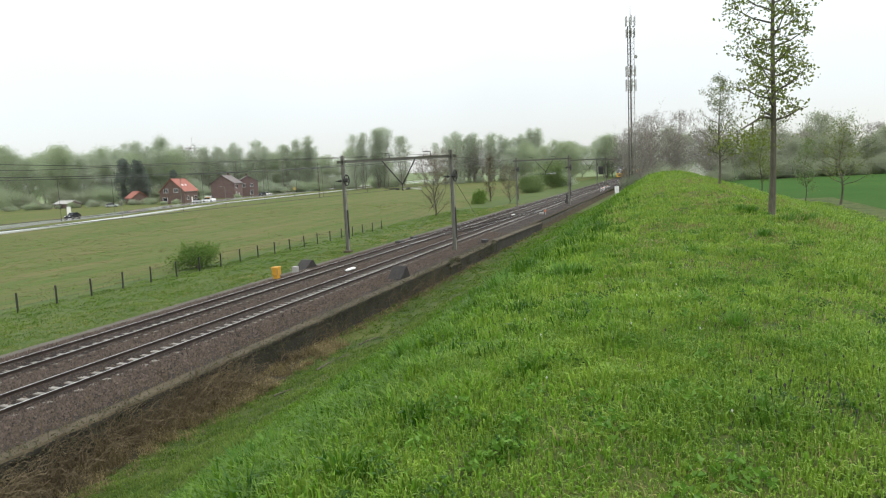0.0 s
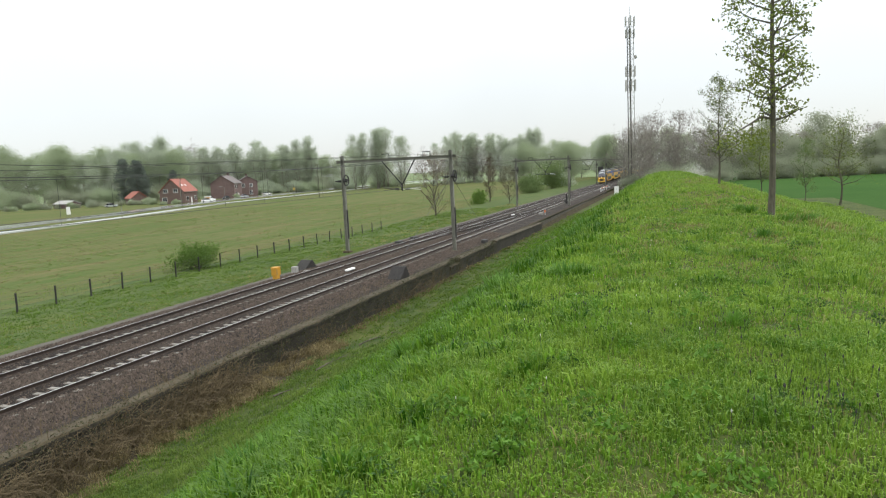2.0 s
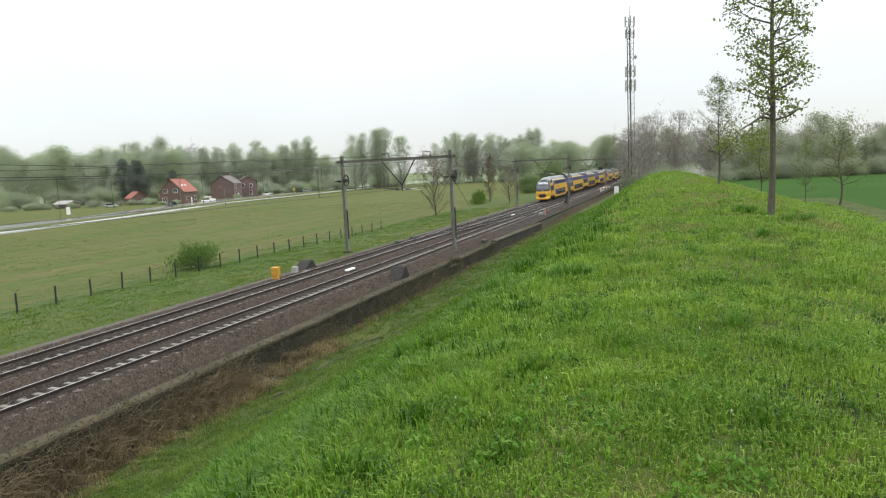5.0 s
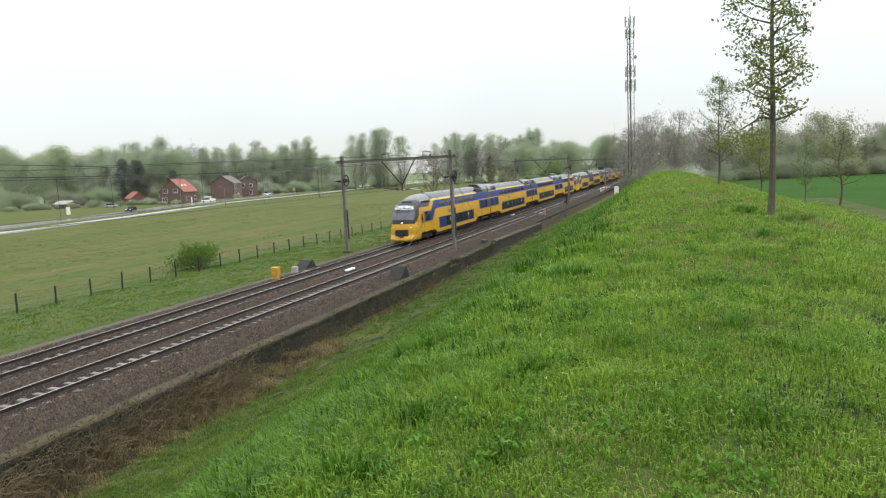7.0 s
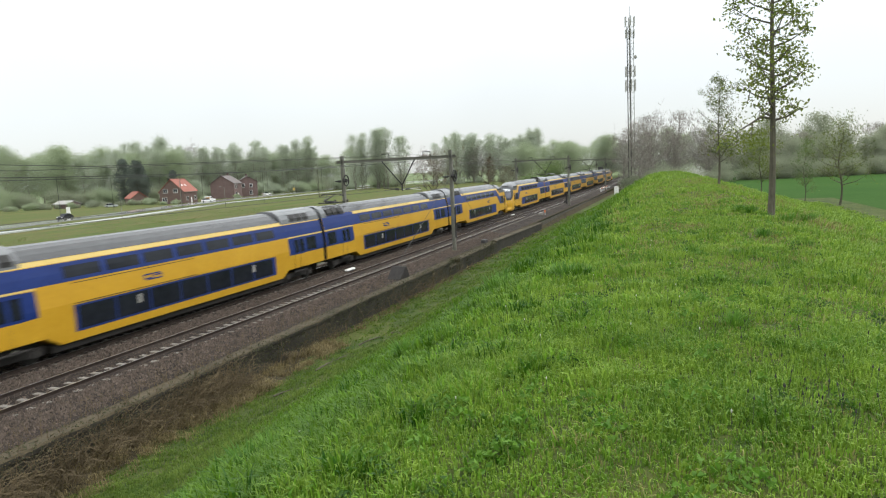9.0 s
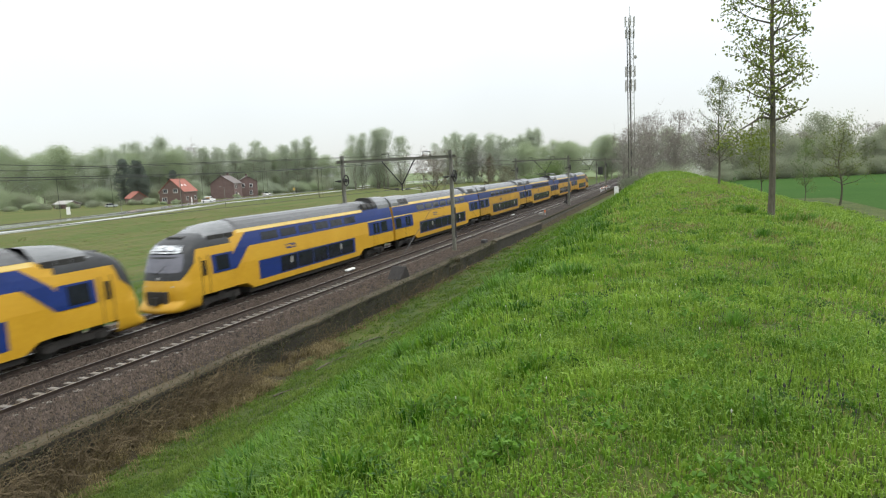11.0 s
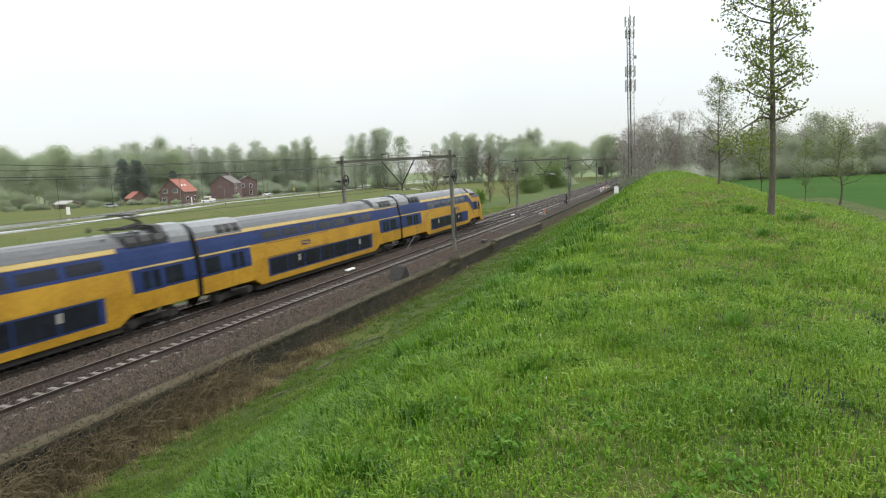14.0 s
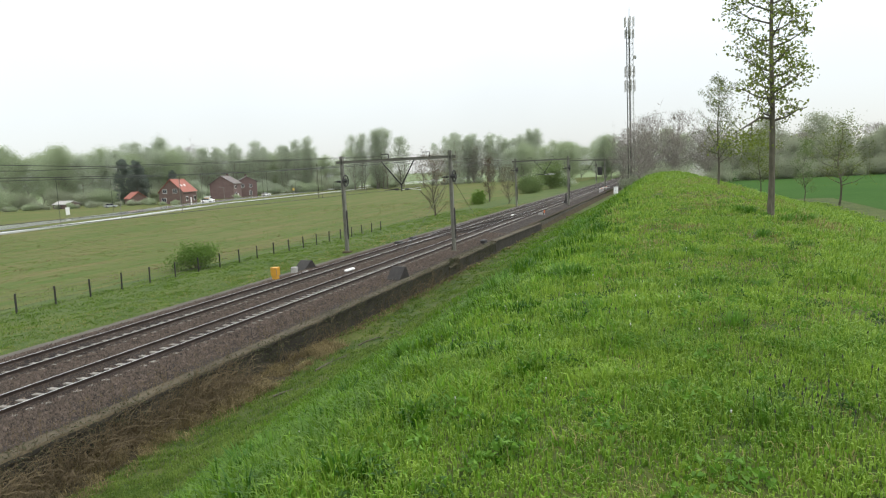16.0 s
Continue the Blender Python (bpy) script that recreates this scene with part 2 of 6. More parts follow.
def box(bm, x0, x1, y0, y1, z0, z1, bevel=0.0):
    vs = [bm.verts.new(p) for p in ((x0, y0, z0), (x1, y0, z0), (x1, y1, z0), (x0, y1, z0), (x0, y0, z1), (x1, y0, z1), (x1, y1, z1), (x0, y1, z1))]
    fs = [bm.faces.new([vs[i] for i in q]) for q in ((3, 2, 1, 0), (4, 5, 6, 7), (0, 1, 5, 4), (1, 2, 6, 5), (2, 3, 7, 6), (3, 0, 4, 7))]
    if bevel:
        es = list({e for f in fs for e in f.edges})
        bmesh.ops.bevel(bm, geom=es, offset=bevel, segments=1, affect="EDGES", profile=0.5)
    return bm


def boxes(*rows, bevel=0.0):
    bm = bmesh.new()
    for r in rows:
        box(bm, *r, bevel=bevel)
    return bm


def tube(bm, pts, radii, sides=6, caps=True):
    """A tapered tube along pts."""
    rings = []
    pts = [Vector(p) for p in pts]
    for i, p in enumerate(pts):
        d = (pts[min(i + 1, len(pts) - 1)] - pts[max(i - 1, 0)]).normalized()
        u = d.orthogonal().normalized() if abs(d.z) > 0.99 or abs(d.z) < 0.01 else d.cross(Vector((0, 0, 1))).normalized()
        w = d.cross(u)
        r = radii[i] if isinstance(radii, (list, tuple)) else radii
        rings.append([bm.verts.new(p + u * r * math.cos(a) + w * r * math.sin(a)) for a in (2 * math.pi * k / sides for k in range(sides))])
    for a, b in zip(rings, rings[1:]):
        for k in range(sides):
            bm.faces.new((a[k], a[(k + 1) % sides], b[(k + 1) % sides], b[k]))
    if caps:
        bm.faces.new(list(reversed(rings[0])))
        bm.faces.new(rings[-1])
    return bm


def tubes(*rows, sides=6):
    bm = bmesh.new()
    for pts, r in rows:
        tube(bm, pts, r, sides)
    return bm


def prism(bm, outline, axis, a, b):
    """A closed outline of (u, v) pushed along an axis from a to b."""
    put3 = {"x": lambda u, v, w: (w, u, v), "y": lambda u, v, w: (u, w, v), "z": lambda u, v, w: (u, v, w)}[axis]
    lo = [bm.verts.new(put3(u, v, a)) for u, v in outline]
    hi = [bm.verts.new(put3(u, v, b)) for u, v in outline]
    n = len(lo)
    for k in range(n):
        bm.faces.new((lo[k], lo[(k + 1) % n], hi[(k + 1) % n], hi[k]))
    bm.faces.new(list(reversed(lo)))
    bm.faces.new(hi)
    bmesh.ops.recalc_face_normals(bm, faces=bm.faces[:])
    return bm


def cloud_mesh(name, verts, faces, material):
    me = bpy.data.meshes.new(name)
    me.from_pydata(verts, [], faces)
    me.materials.append(material)
    return me


# ---- the lie of the land ----
PROFILE = [(-4000, -1.0), (-60, -1.0), (-41, -0.9), (-36, -0.6), (-31, -0.44), (-28.7, -0.36), (-28.2, -0.55), (-16.8, -0.6), (-16.45, -1.15), (-15.0, -1.15), (-13.4, -0.9), (-12.2, -0.5), (-8.5, 1.25), (-5.2, 3.15),
           (-3.7, 4.2), (-2.2, 4.9), (-0.5, 5.2), (2.0, 5.2), (3.3, 4.9), (5.0, 4.3), (7.5, 3.45), (12.5, 1.8), (20, -0.25), (24, -0.5), (40, -0.6), (4000, -0.6)]
PX, PZ = [p[0] for p in PROFILE], [p[1] for p in PROFILE]


def land(x, y):
    z = float(np.interp(x + (1.3 * min(1.0, max(0.0, (y - 35) / 60)) if -13 < x < 0 else 1.9 * min(1.0, max(0.0, (y - 45) / 45)) if 0 <= x < 24 else 0), PX, PZ))
    k = min(1.0, max(0.0, (y - 98) / 22))
    k = k * k * (3 - 2 * k)
    if x > -13.4:
        z = z * (1 - k) + (-0.6) * k
    if -14 < x < 24 and y < 110:
        z += 0.10 * noise.noise((x * 0.35, y * 0.22, 0)) + 0.05 * noise.noise((x * 1.3, y * 1.1, 3))
    elif x < -60 or x > 24:
        z += 0.12 * noise.noise((x * 0.03, y * 0.03, 5))
    return z


def build_ground():
    xs = [-4000, -2000, -1000, -600, -400] + list(np.arange(-330, -60, 15.0)) + list(np.arange(-60, -30, 2.0)) + [-30, -29.2, -28.7, -28.2, -24, -20, -17.2, -16.8, -16.45, -16.1, -15.6] + list(np.arange(-15, 10, 0.5)) + list(np.arange(10, 26, 1.0)) + [28, 32, 40, 60, 90, 130, 180, 250, 400, 700, 1500, 4000]
    ys = [-4000, -1000, -300, -100, -50, -30, -20, -10, -5] + list(np.arange(-2, 30, 0.5)) + list(np.arange(30, 60, 1.0)) + list(np.arange(60, 130, 2.5)) + list(np.arange(130, 400, 15.0)) + [400, 450, 550, 700, 1000, 2000, 4000]
    verts = [(x, y, land(x, y)) for y in ys for x in xs]
    nx = len(xs)
    faces = [(j * nx + i, j * nx + i + 1, (j + 1) * nx + i + 1, (j + 1) * nx + i) for j in range(len(ys) - 1) for i in range(nx - 1)]
    me = cloud_mesh("ground", verts, faces, M["sward"])
    for k in ("dead", "verge", "field", "wheat", "far"):
        me.materials.append(M[k])
    for f in me.polygons:
        x, y, _ = f.center
        f.use_smooth = True
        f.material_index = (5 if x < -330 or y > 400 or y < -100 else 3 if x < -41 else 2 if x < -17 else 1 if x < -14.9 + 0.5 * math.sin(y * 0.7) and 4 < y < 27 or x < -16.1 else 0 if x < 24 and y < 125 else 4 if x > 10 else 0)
    tagged(new("ground", me), "flat farmland and a grassy dyke beside the railway", "ground", kind="structure")


build_ground()

# ---- railway ----
FAR, NEAR = -24.91, -20.94
S0, S1 = 2.0, 620.0


def bed():
    bm = bmesh.new()
    ys = [-60] + list(np.arange(0, 64, 0.3)) + list(np.arange(64, 90, 0.8)) + list(np.arange(90, 330, 6.0)) + [400, 620, 900]
    us = [-28.75, -28.5, -28.2] + list(np.arange(-27.9, -17.4, 0.15)) + [-17.3, -17.1, -16.95, -16.8]
    grid = []
    for y in ys:
        row = []
        for x in us:
            z = float(np.interp(x, [-28.75, -28.4, -27.8, -26.9, -19.2, -18.3, -17.5, -17.2, -16.8], [-0.6, -0.35, -0.3, -0.21, -0.21, -0.28, -0.27, -0.16, -0.14]))
            z += (0.018 if min(abs(x - FAR), abs(x - NEAR)) < 1.35 else 0.035) * noise.noise((x * 1.6, y * 1.9, 9)) + 0.012 * noise.noise((x * 5, y * 4, 2))
            for c in (FAR, NEAR):
                dx = x - c
                z += 0.06 if -0.72 < dx < -0.1 else 0.06 if 0.76 < dx < 1.06 or -1.06 < dx < -0.76 else 0.014 if -0.1 <= dx < 0.72 else 0.012 if 1.06 <= abs(dx) < 1.3 else 0
            row.append(bm.verts.new((x, y, z)))
        grid.append(row)
    for a, b in zip(grid, grid[1:]):
        for i in range(len(us) - 1):
            bm.faces.new((a[i], a[i + 1], b[i + 1], b[i]))
    for f in bm.faces:
        f.smooth = True
    ob = put("ballast_bed", bm, [M["ballast"], M["cess"], M["dead"]])
    for f in ob.data.polygons:
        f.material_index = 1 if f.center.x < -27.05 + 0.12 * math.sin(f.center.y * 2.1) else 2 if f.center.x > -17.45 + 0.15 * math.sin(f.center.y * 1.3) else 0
        f.use_smooth = True
    tagged(ob, "grey-brown crushed stone ballast under two railway tracks", "ballast", kind="structure")


bed()


def rail_mesh(path, head=True):
    """Rail with foot, web and head along (x, y) points; rail top at z = 0."""
    prof = [(-0.07, -0.16), (0.07, -0.16), (0.07, -0.148), (0.012, -0.13), (0.012, -0.045), (0.036, -0.035), (0.036, -0.006), (0.026, 0.0), (-0.026, 0.0), (-0.036, -0.006), (-0.036, -0.035), (-0.012, -0.045), (-0.012, -0.13), (-0.07, -0.148)]
    bm = bmesh.new()
    rings = [[bm.verts.new((x + u, y, z)) for u, z in prof] for x, y in path]
    n = len(prof)
    for a, b in zip(rings, rings[1:]):
        for k in range(n):
            f = bm.faces.new((a[(k + 1) % n], a[k], b[k], b[(k + 1) % n]))
            f.material_index = 1 if k == 7 else 0
    bm.faces.new(rings[0])
    bm.faces.new(list(reversed(rings[-1])))
    bmesh.ops.recalc_face_normals(bm, faces=bm.faces[:])
    return bm


def sleeper_mesh():
    bm = bmesh.new()
    outline = [(-0.135, -0.3), (0.135, -0.3), (0.10, -0.165), (-0.10, -0.165)]
    prism(bm, outline, "x", -1.27, 1.27)
    return bm


def track(name, cx, label):
    t = thing(name, pose(cx, 0, 0), label, "railway track", "railway tracks")
    for dx in (-0.7535, 0.7535):
        part("rail", rail_mesh([(dx, S0), (dx, 100), (dx, 300), (dx, S1)]), [M["rail"], M["railtop"]], t, "rust-brown steel rail with a bright head")
    me = None
    for i in range(150):
        y = S0 + 8 + 0.6 * i
        if me is None:
            ob = part("sleeper", sleeper_mesh(), M["sleeper"], t)
            ob.matrix_basis = pose(0, y, 0)
            me = ob.data
        else:
            share("sleeper", me, t, pose(random.uniform(-0.02, 0.02), y, random.uniform(-0.004, 0.004), 0, 0, random.uniform(-0.5, 0.5)))
    bm = bmesh.new()
    for i in range(-16, 0):
        y = S0 + 8 + 0.6 * i
        box(bm, -1.27, 1.27, y - 0.13, y + 0.13, -0.3, -0.165)
    for i in range(150, 620):
        y = S0 + 8 + 0.6 * i
        box(bm, -1.27, 1.27, y - 0.13, y + 0.13, -0.3, -0.165)
    tagged(part("distant_sleepers", bm, M["sleeper"], t), kind="stuff")
    return t


track("railway_track", FAR, "straight railway track with pale concrete sleepers, used by the train")
track("railway_track", NEAR, "straight railway track with pale concrete sleepers beside the retaining wall")


# ---- the train: double-deck electric units ----
SIDE = [(0.38, 1.34), (0.5, 1.39), (0.95, 1.4), (2.15, 1.4), (3.03, 1.315), (3.45, 1.24), (3.84, 1.145), (4.06, 1.05), (4.3, 0.85), (4.5, 0.58), (4.62, 0.3), (4.67, 0.0)]


def half(z):
    return float(np.interp(z, [p[0] for p in SIDE], [p[1] for p in SIDE]))


def panel(bm, y0, y1, z0, z1, off=0.008, slant=0.0, sides=(-1, 1)):
    """A plate on both side walls, off proud of them, following their tilt. slant: how far its top leans back."""
    zs = sorted({z0, z1, *[p[0] for p in SIDE if z0 < p[0] < z1]})
    for sg in sides:
        rows = []
        for z in zs:
            k = slant * (z - z0) / (z1 - z0)
            rows.append([(sg * (half(z) + o), y + k, z) for o in (off, -0.01) for y in (y0, y1)])
        vs = [[bm.verts.new(p) for p in r] for r in rows]
        fs = []
        for a, b in zip(vs, vs[1:]):
            fs += [(a[0], a[1], b[1], b[0]), (a[2], a[0], b[0], b[2]), (a[1], a[3], b[3], b[1])]
        fs += [(vs[0][0], vs[0][2], vs[0][3], vs[0][1]), (vs[-1][0], vs[-1][1], vs[-1][3], vs[-1][2])]
        for f in fs:
            bm.faces.new(f if sg > 0 else list(reversed(f)))
    return bm


def loft(bm, rings, close=False):
    vs = [[bm.verts.new(p) for p in r] for r in rings]
    for a, b in zip(vs, vs[1:]):
        for k in range(len(a) - 1):
            bm.faces.new((a[k], a[k + 1], b[k + 1], b[k]))
    return vs


def body_rings(stations):
    """Rings of the side walls and floor; stations: (y, floor height, how much of the upper deck's rise)."""
    out = []
    for y, zb, k in stations:
        lev = (0.38, 0.5, 0.95, 2.15, 3.03, 3.45, 3.84, 4.06)
        ring = [(0, y, zb)]
        for i, z in enumerate(lev):
            zz = max(z, zb + 0.02 * i) if z < 1 else (3.03 + (z - 3.03) * k if z > 3.03 else z)
            ring.append((half(z), y, zz))
        out.append([(-a, b, c) for a, b, c in reversed(ring)] + ring[1:])
    return out


def roof_rings(stations):
    out = []
    for y, zb, k in stations:
        ring = []
        for z, w in SIDE[7:]:
            ring.append((w + (0.012 if z < 4.1 else 0), y, 3.03 + (z + 0.004 - 3.03) * k))
        out.append([(-a, b, c) for a, b, c in ring] + [(a, b, c) for a, b, c in reversed(ring[:-1])])
    return out


def wheelset(parent, y):
    b = part("bogie", boxes((-1.05, -0.9, y - 1.7, y + 1.7, 0.35, 0.68), (0.9, 1.05, y - 1.7, y + 1.7, 0.35, 0.68), (-1.0, 1.0, y - 0.35, y + 0.35, 0.4, 0.75),
                            (-1.12, -1.0, y - 1.55, y - 1.05, 0.3, 0.6), (-1.12, -1.0, y + 1.05, y + 1.55, 0.3, 0.6), (1.0, 1.12, y - 1.55, y - 1.05, 0.3, 0.6), (1.0, 1.12, y + 1.05, y + 1.55, 0.3, 0.6),
                            (-1.1, -0.98, y - 0.3, y + 0.3, 0.45, 0.95), (0.98, 1.1, y - 0.3, y + 0.3, 0.45, 0.95)), M["under"], parent)
    for dy in (-1.28, 1.28):
        for sx in (-0.76, 0.76):
            bm = bmesh.new()
            tube(bm, [(sx - 0.065, y + dy, 0.46), (sx + 0.065, y + dy, 0.46)], 0.46, 18)
            part("wheel", bm, M["dark"], b)


def windows(parent, y0, y1, z0, z1, width, gap, sg):
    n = max(1, int((y1 - y0 + gap) / (width + gap)))
    w = (y1 - y0 - (n - 1) * gap) / n
    for i in range(n):
        a = y0 + i * (w + gap)
        bm = bmesh.new()
        panel(bm, a, a + w, z0, z1, 0.016, sides=(sg,))
        part("window", bm, M["glass"], parent)


def door(parent, y, sg):
    bm = bmesh.new()
    panel(bm, y, y + 0.66, 1.0, 2.96, 0.012, sides=(sg,))
    panel(bm, y + 0.69, y + 1.35, 1.0, 2.96, 0.012, sides=(sg,))
    d = part("door", bm, M["blue"], parent)
    bm = bmesh.new()
    panel(bm, y, y + 0.66, 1.0, 1.86, 0.018, sides=(sg,))
    panel(bm, y + 0.69, y + 1.35, 1.0, 1.86, 0.018, sides=(sg,))
    part("lower_panel", bm, M["yellow"], d)
    bm = bmesh.new()
    panel(bm, y + 0.12, y + 0.58, 1.98, 2.8, 0.02, sides=(sg,))
    panel(bm, y + 0.77, y + 1.23, 1.98, 2.8, 0.02, sides=(sg,))
    part("door_glass", bm, M["glass"], d)
    part("step", boxes((min(sg * 1.25, sg * 1.46), max(sg * 1.25, sg * 1.46), y - 0.05, y + 1.4, 0.72, 0.78)), M["under"], d)


def emblem(parent, y):
    for sg in (-1, 1):
        bm = bmesh.new()
        for y0, y1, z0, z1 in ((0.0, 1.1, 2.62, 2.68), (0.1, 0.6, 2.44, 2.5), (0.6, 1.2, 2.54, 2.6), (0.05, 0.12, 2.44, 2.64), (1.12, 1.2, 2.44, 2.6), (0.2, 1.2, 2.38, 2.44)):
            panel(bm, y + y0, y + y1, z0, z1, 0.007, sides=(sg,))
        part("emblem", bm, M["blue"], parent, "dark blue company sign of plain bars")


def class_mark(parent, y, z, sg):
    bm = bmesh.new()
    panel(bm, y, y + 0.22, z, z + 0.4, 0.022, sides=(sg,))
    part("class_sticker", bm, M["conc"], parent, "pale square sticker on the window")


def pinstripes(parent, y0, y1):
    bm = bmesh.new()
    panel(bm, y0, y1, 2.94, 2.97, 0.007)
    panel(bm, y0, y1, 2.10, 2.13, 0.007)
    part("pinstripe", bm, M["dark"], parent, "thin dark line")


def roof_unit(parent, y0, y1, g0, g1, arch=0):
    """Pale raised roof by the gangway from y0 to y1 with three shoulder grilles from g0 to g1; arch: 1 or -1 puts a dark arched opening at y1 or y0."""
    bm = bmesh.new()
    top = 4.86 if arch else 4.76
    prism(bm, [(-1.13, 3.9), (1.13, 3.9), (1.09, 4.2), (0.9, 4.5), (0.55, top - 0.05), (0.2, top), (-0.2, top), (-0.55, top - 0.05), (-0.9, 4.5), (-1.09, 4.2)], "y", y0, y1)
    u = part("roof_unit", bm, M["cleanroof"], parent, "pale grey raised roof housing")
    if arch:
        ye = y1 if arch > 0 else y0
        bm = bmesh.new()
        prism(bm, [(-1.0, 4.3), (1.0, 4.3), (0.86, 4.52), (0.55, 4.84), (0.2, 4.89), (-0.2, 4.89), (-0.55, 4.84), (-0.86, 4.52)], "y", ye - 0.05 if arch > 0 else ye - 0.45, ye + 0.45 if arch > 0 else ye + 0.05)
        part("intake", bm, M["dark"], u, "black arched air intake")
    w = (g1 - g0) / 3
    for k in range(3):
        a = g0 + k * w + 0.08
        for sg in (-1, 1):
            bm = bmesh.new()
            vs = [bm.verts.new((sg * x, y, z)) for y in (a, a + w - 0.16) for x, z in ((1.135, 4.0), (1.12, 4.2), (0.96, 4.46), (0.80, 4.46), (0.9, 4.0))]
            for q in ((0, 1, 6, 5), (1, 2, 7, 6), (2, 3, 8, 7), (3, 4, 9, 8), (4, 0, 5, 9), (0, 4, 3, 2, 1), (5, 6, 7, 8, 9)):
                bm.faces.new([vs[i] for i in q])
            bmesh.ops.recalc_face_normals(bm, faces=bm.faces[:])
            part("grille", bm, M["dark"], u)


def pantograph(parent, y, way):
    """Current collector on its base frame; way: the direction in which its knee points."""
    Y = lambda d: y + way * d
    span_y = lambda a, b: (min(Y(a), Y(b)), max(Y(a), Y(b)))
    p = part("pantograph", boxes((-0.8, 0.8, *span_y(-0.1, 0.0), 4.78, 4.86), (-0.8, 0.8, *span_y(1.2, 1.3), 4.78, 4.86), (-0.6, -0.5, *span_y(0.0, 1.2), 4.78, 4.86), (0.5, 0.6, *span_y(0.0, 1.2), 4.78, 4.86)), M["dark"], parent, "dark folding current collector")
    part("lower_arm", tubes(([(0, Y(0.2), 4.85), (0, Y(1.75), 5.0)], 0.06), ([(0.25, Y(0.3), 4.85), (0.1, Y(1.7), 4.96)], 0.03)), M["dark"], p)
    part("upper_arm", tubes(([(0, Y(1.75), 5.0), (-0.35, Y(0.55), 5.48)], 0.045), ([(0, Y(1.75), 5.0), (0.35, Y(0.55), 5.48)], 0.045)), M["dark"], p)
    for d in (0.4, 0.7):
        part("contact_strip", tubes(([(-0.95, Y(d), 5.32), (-0.7, Y(d), 5.46), (0.7, Y(d), 5.46), (0.95, Y(d), 5.32)], 0.035)), M["dark"], p)
    for x in (-0.55, 0.55):
        part("insulator", tubes(([(x, Y(-0.9), 4.76), (x, Y(-0.9), 4.82), (x, Y(-0.9), 4.9), (x, Y(-0.9), 5.0)], [0.05, 0.1, 0.1, 0.05]), sides=8), M["dark"], p)


def gangway(parent, y):
    bm = bmesh.new()
    prism(bm, [(-1.37, 0.95), (1.37, 0.95), (1.37, 2.2), (1.29, 3.0), (1.12, 3.85), (0.8, 4.3), (0.4, 4.5), (-0.4, 4.5), (-0.8, 4.3), (-1.12, 3.85), (-1.29, 3.0), (-1.37, 2.2)], "y", y - 0.3, y + 0.3)
    part("gangway_bellows", bm, M["bellows"], parent, "black rubber bellows between two carriages")


def plate(name, parent, y0, y1, z0, z1, off, material, label=""):
    """One plate on each side wall; returns the two parts."""
    out = []
    for sg in (-1, 1):
        bm = bmesh.new()
        panel(bm, y0, y1, z0, z1, off, sides=(sg,))
        out.append(part(name, bm, material, parent, label))
    return out


def common(c, L, v0, v1, low0, low1, up0, up1, wl0, wl1, wu0, wu1, blank=0.2):
    """What all carriages share: bands, windows, running gear."""
    for band, sg in zip(plate("upper_band", c, up0, up1, 3.05, 3.84, 0.006, M["blue"], "dark blue band along the upper deck"), (-1, 1)):
        windows(band, wu0, wu1, 3.2, 3.68, 1.7, 0.34, sg)
    for band, sg in zip(plate("lower_band", c, wl0, wl1, 0.93, 2.05, 0.006, M["blue"], "dark blue band along the lower deck"), (-1, 1)):
        windows(band, wl0 + blank, wl1 - 0.35, 1.02, 1.97, 1.8, 0.11, sg)
        class_mark(band, wl0 + 3.4, 1.45, sg)
        class_mark(band, wl1 - 2.4, 1.45, sg)
    part("underframe", boxes((-1.2, 1.2, low0 - 0.3, low1 + 0.3, 0.28, 0.58)), M["under"], c)
    emblem(c, 0.5 * (low0 + low1) - 3.4)


def vestibule(c, y0, y1, d):
    plate("waist_strip", c, y0, y1, 2.965, 3.045, 0.006, M["cream"])
    for v, sg in zip(plate("vestibule_band", c, y0, y1, 1.88, 2.94, 0.006, M["blue"], "dark blue window band by the doors"), (-1, 1)):
        door(c, d, sg)
        for a, b in ((y0 + 0.3, d - 0.25), (d + 1.6, y1 - 0.3)):
            if b - a > 0.6:
                bm = bmesh.new()
                panel(bm, a, min(b, a + 1.2), 2.0, 2.82, 0.016, sides=(sg,))
                part("window", bm, M["glass"], v)


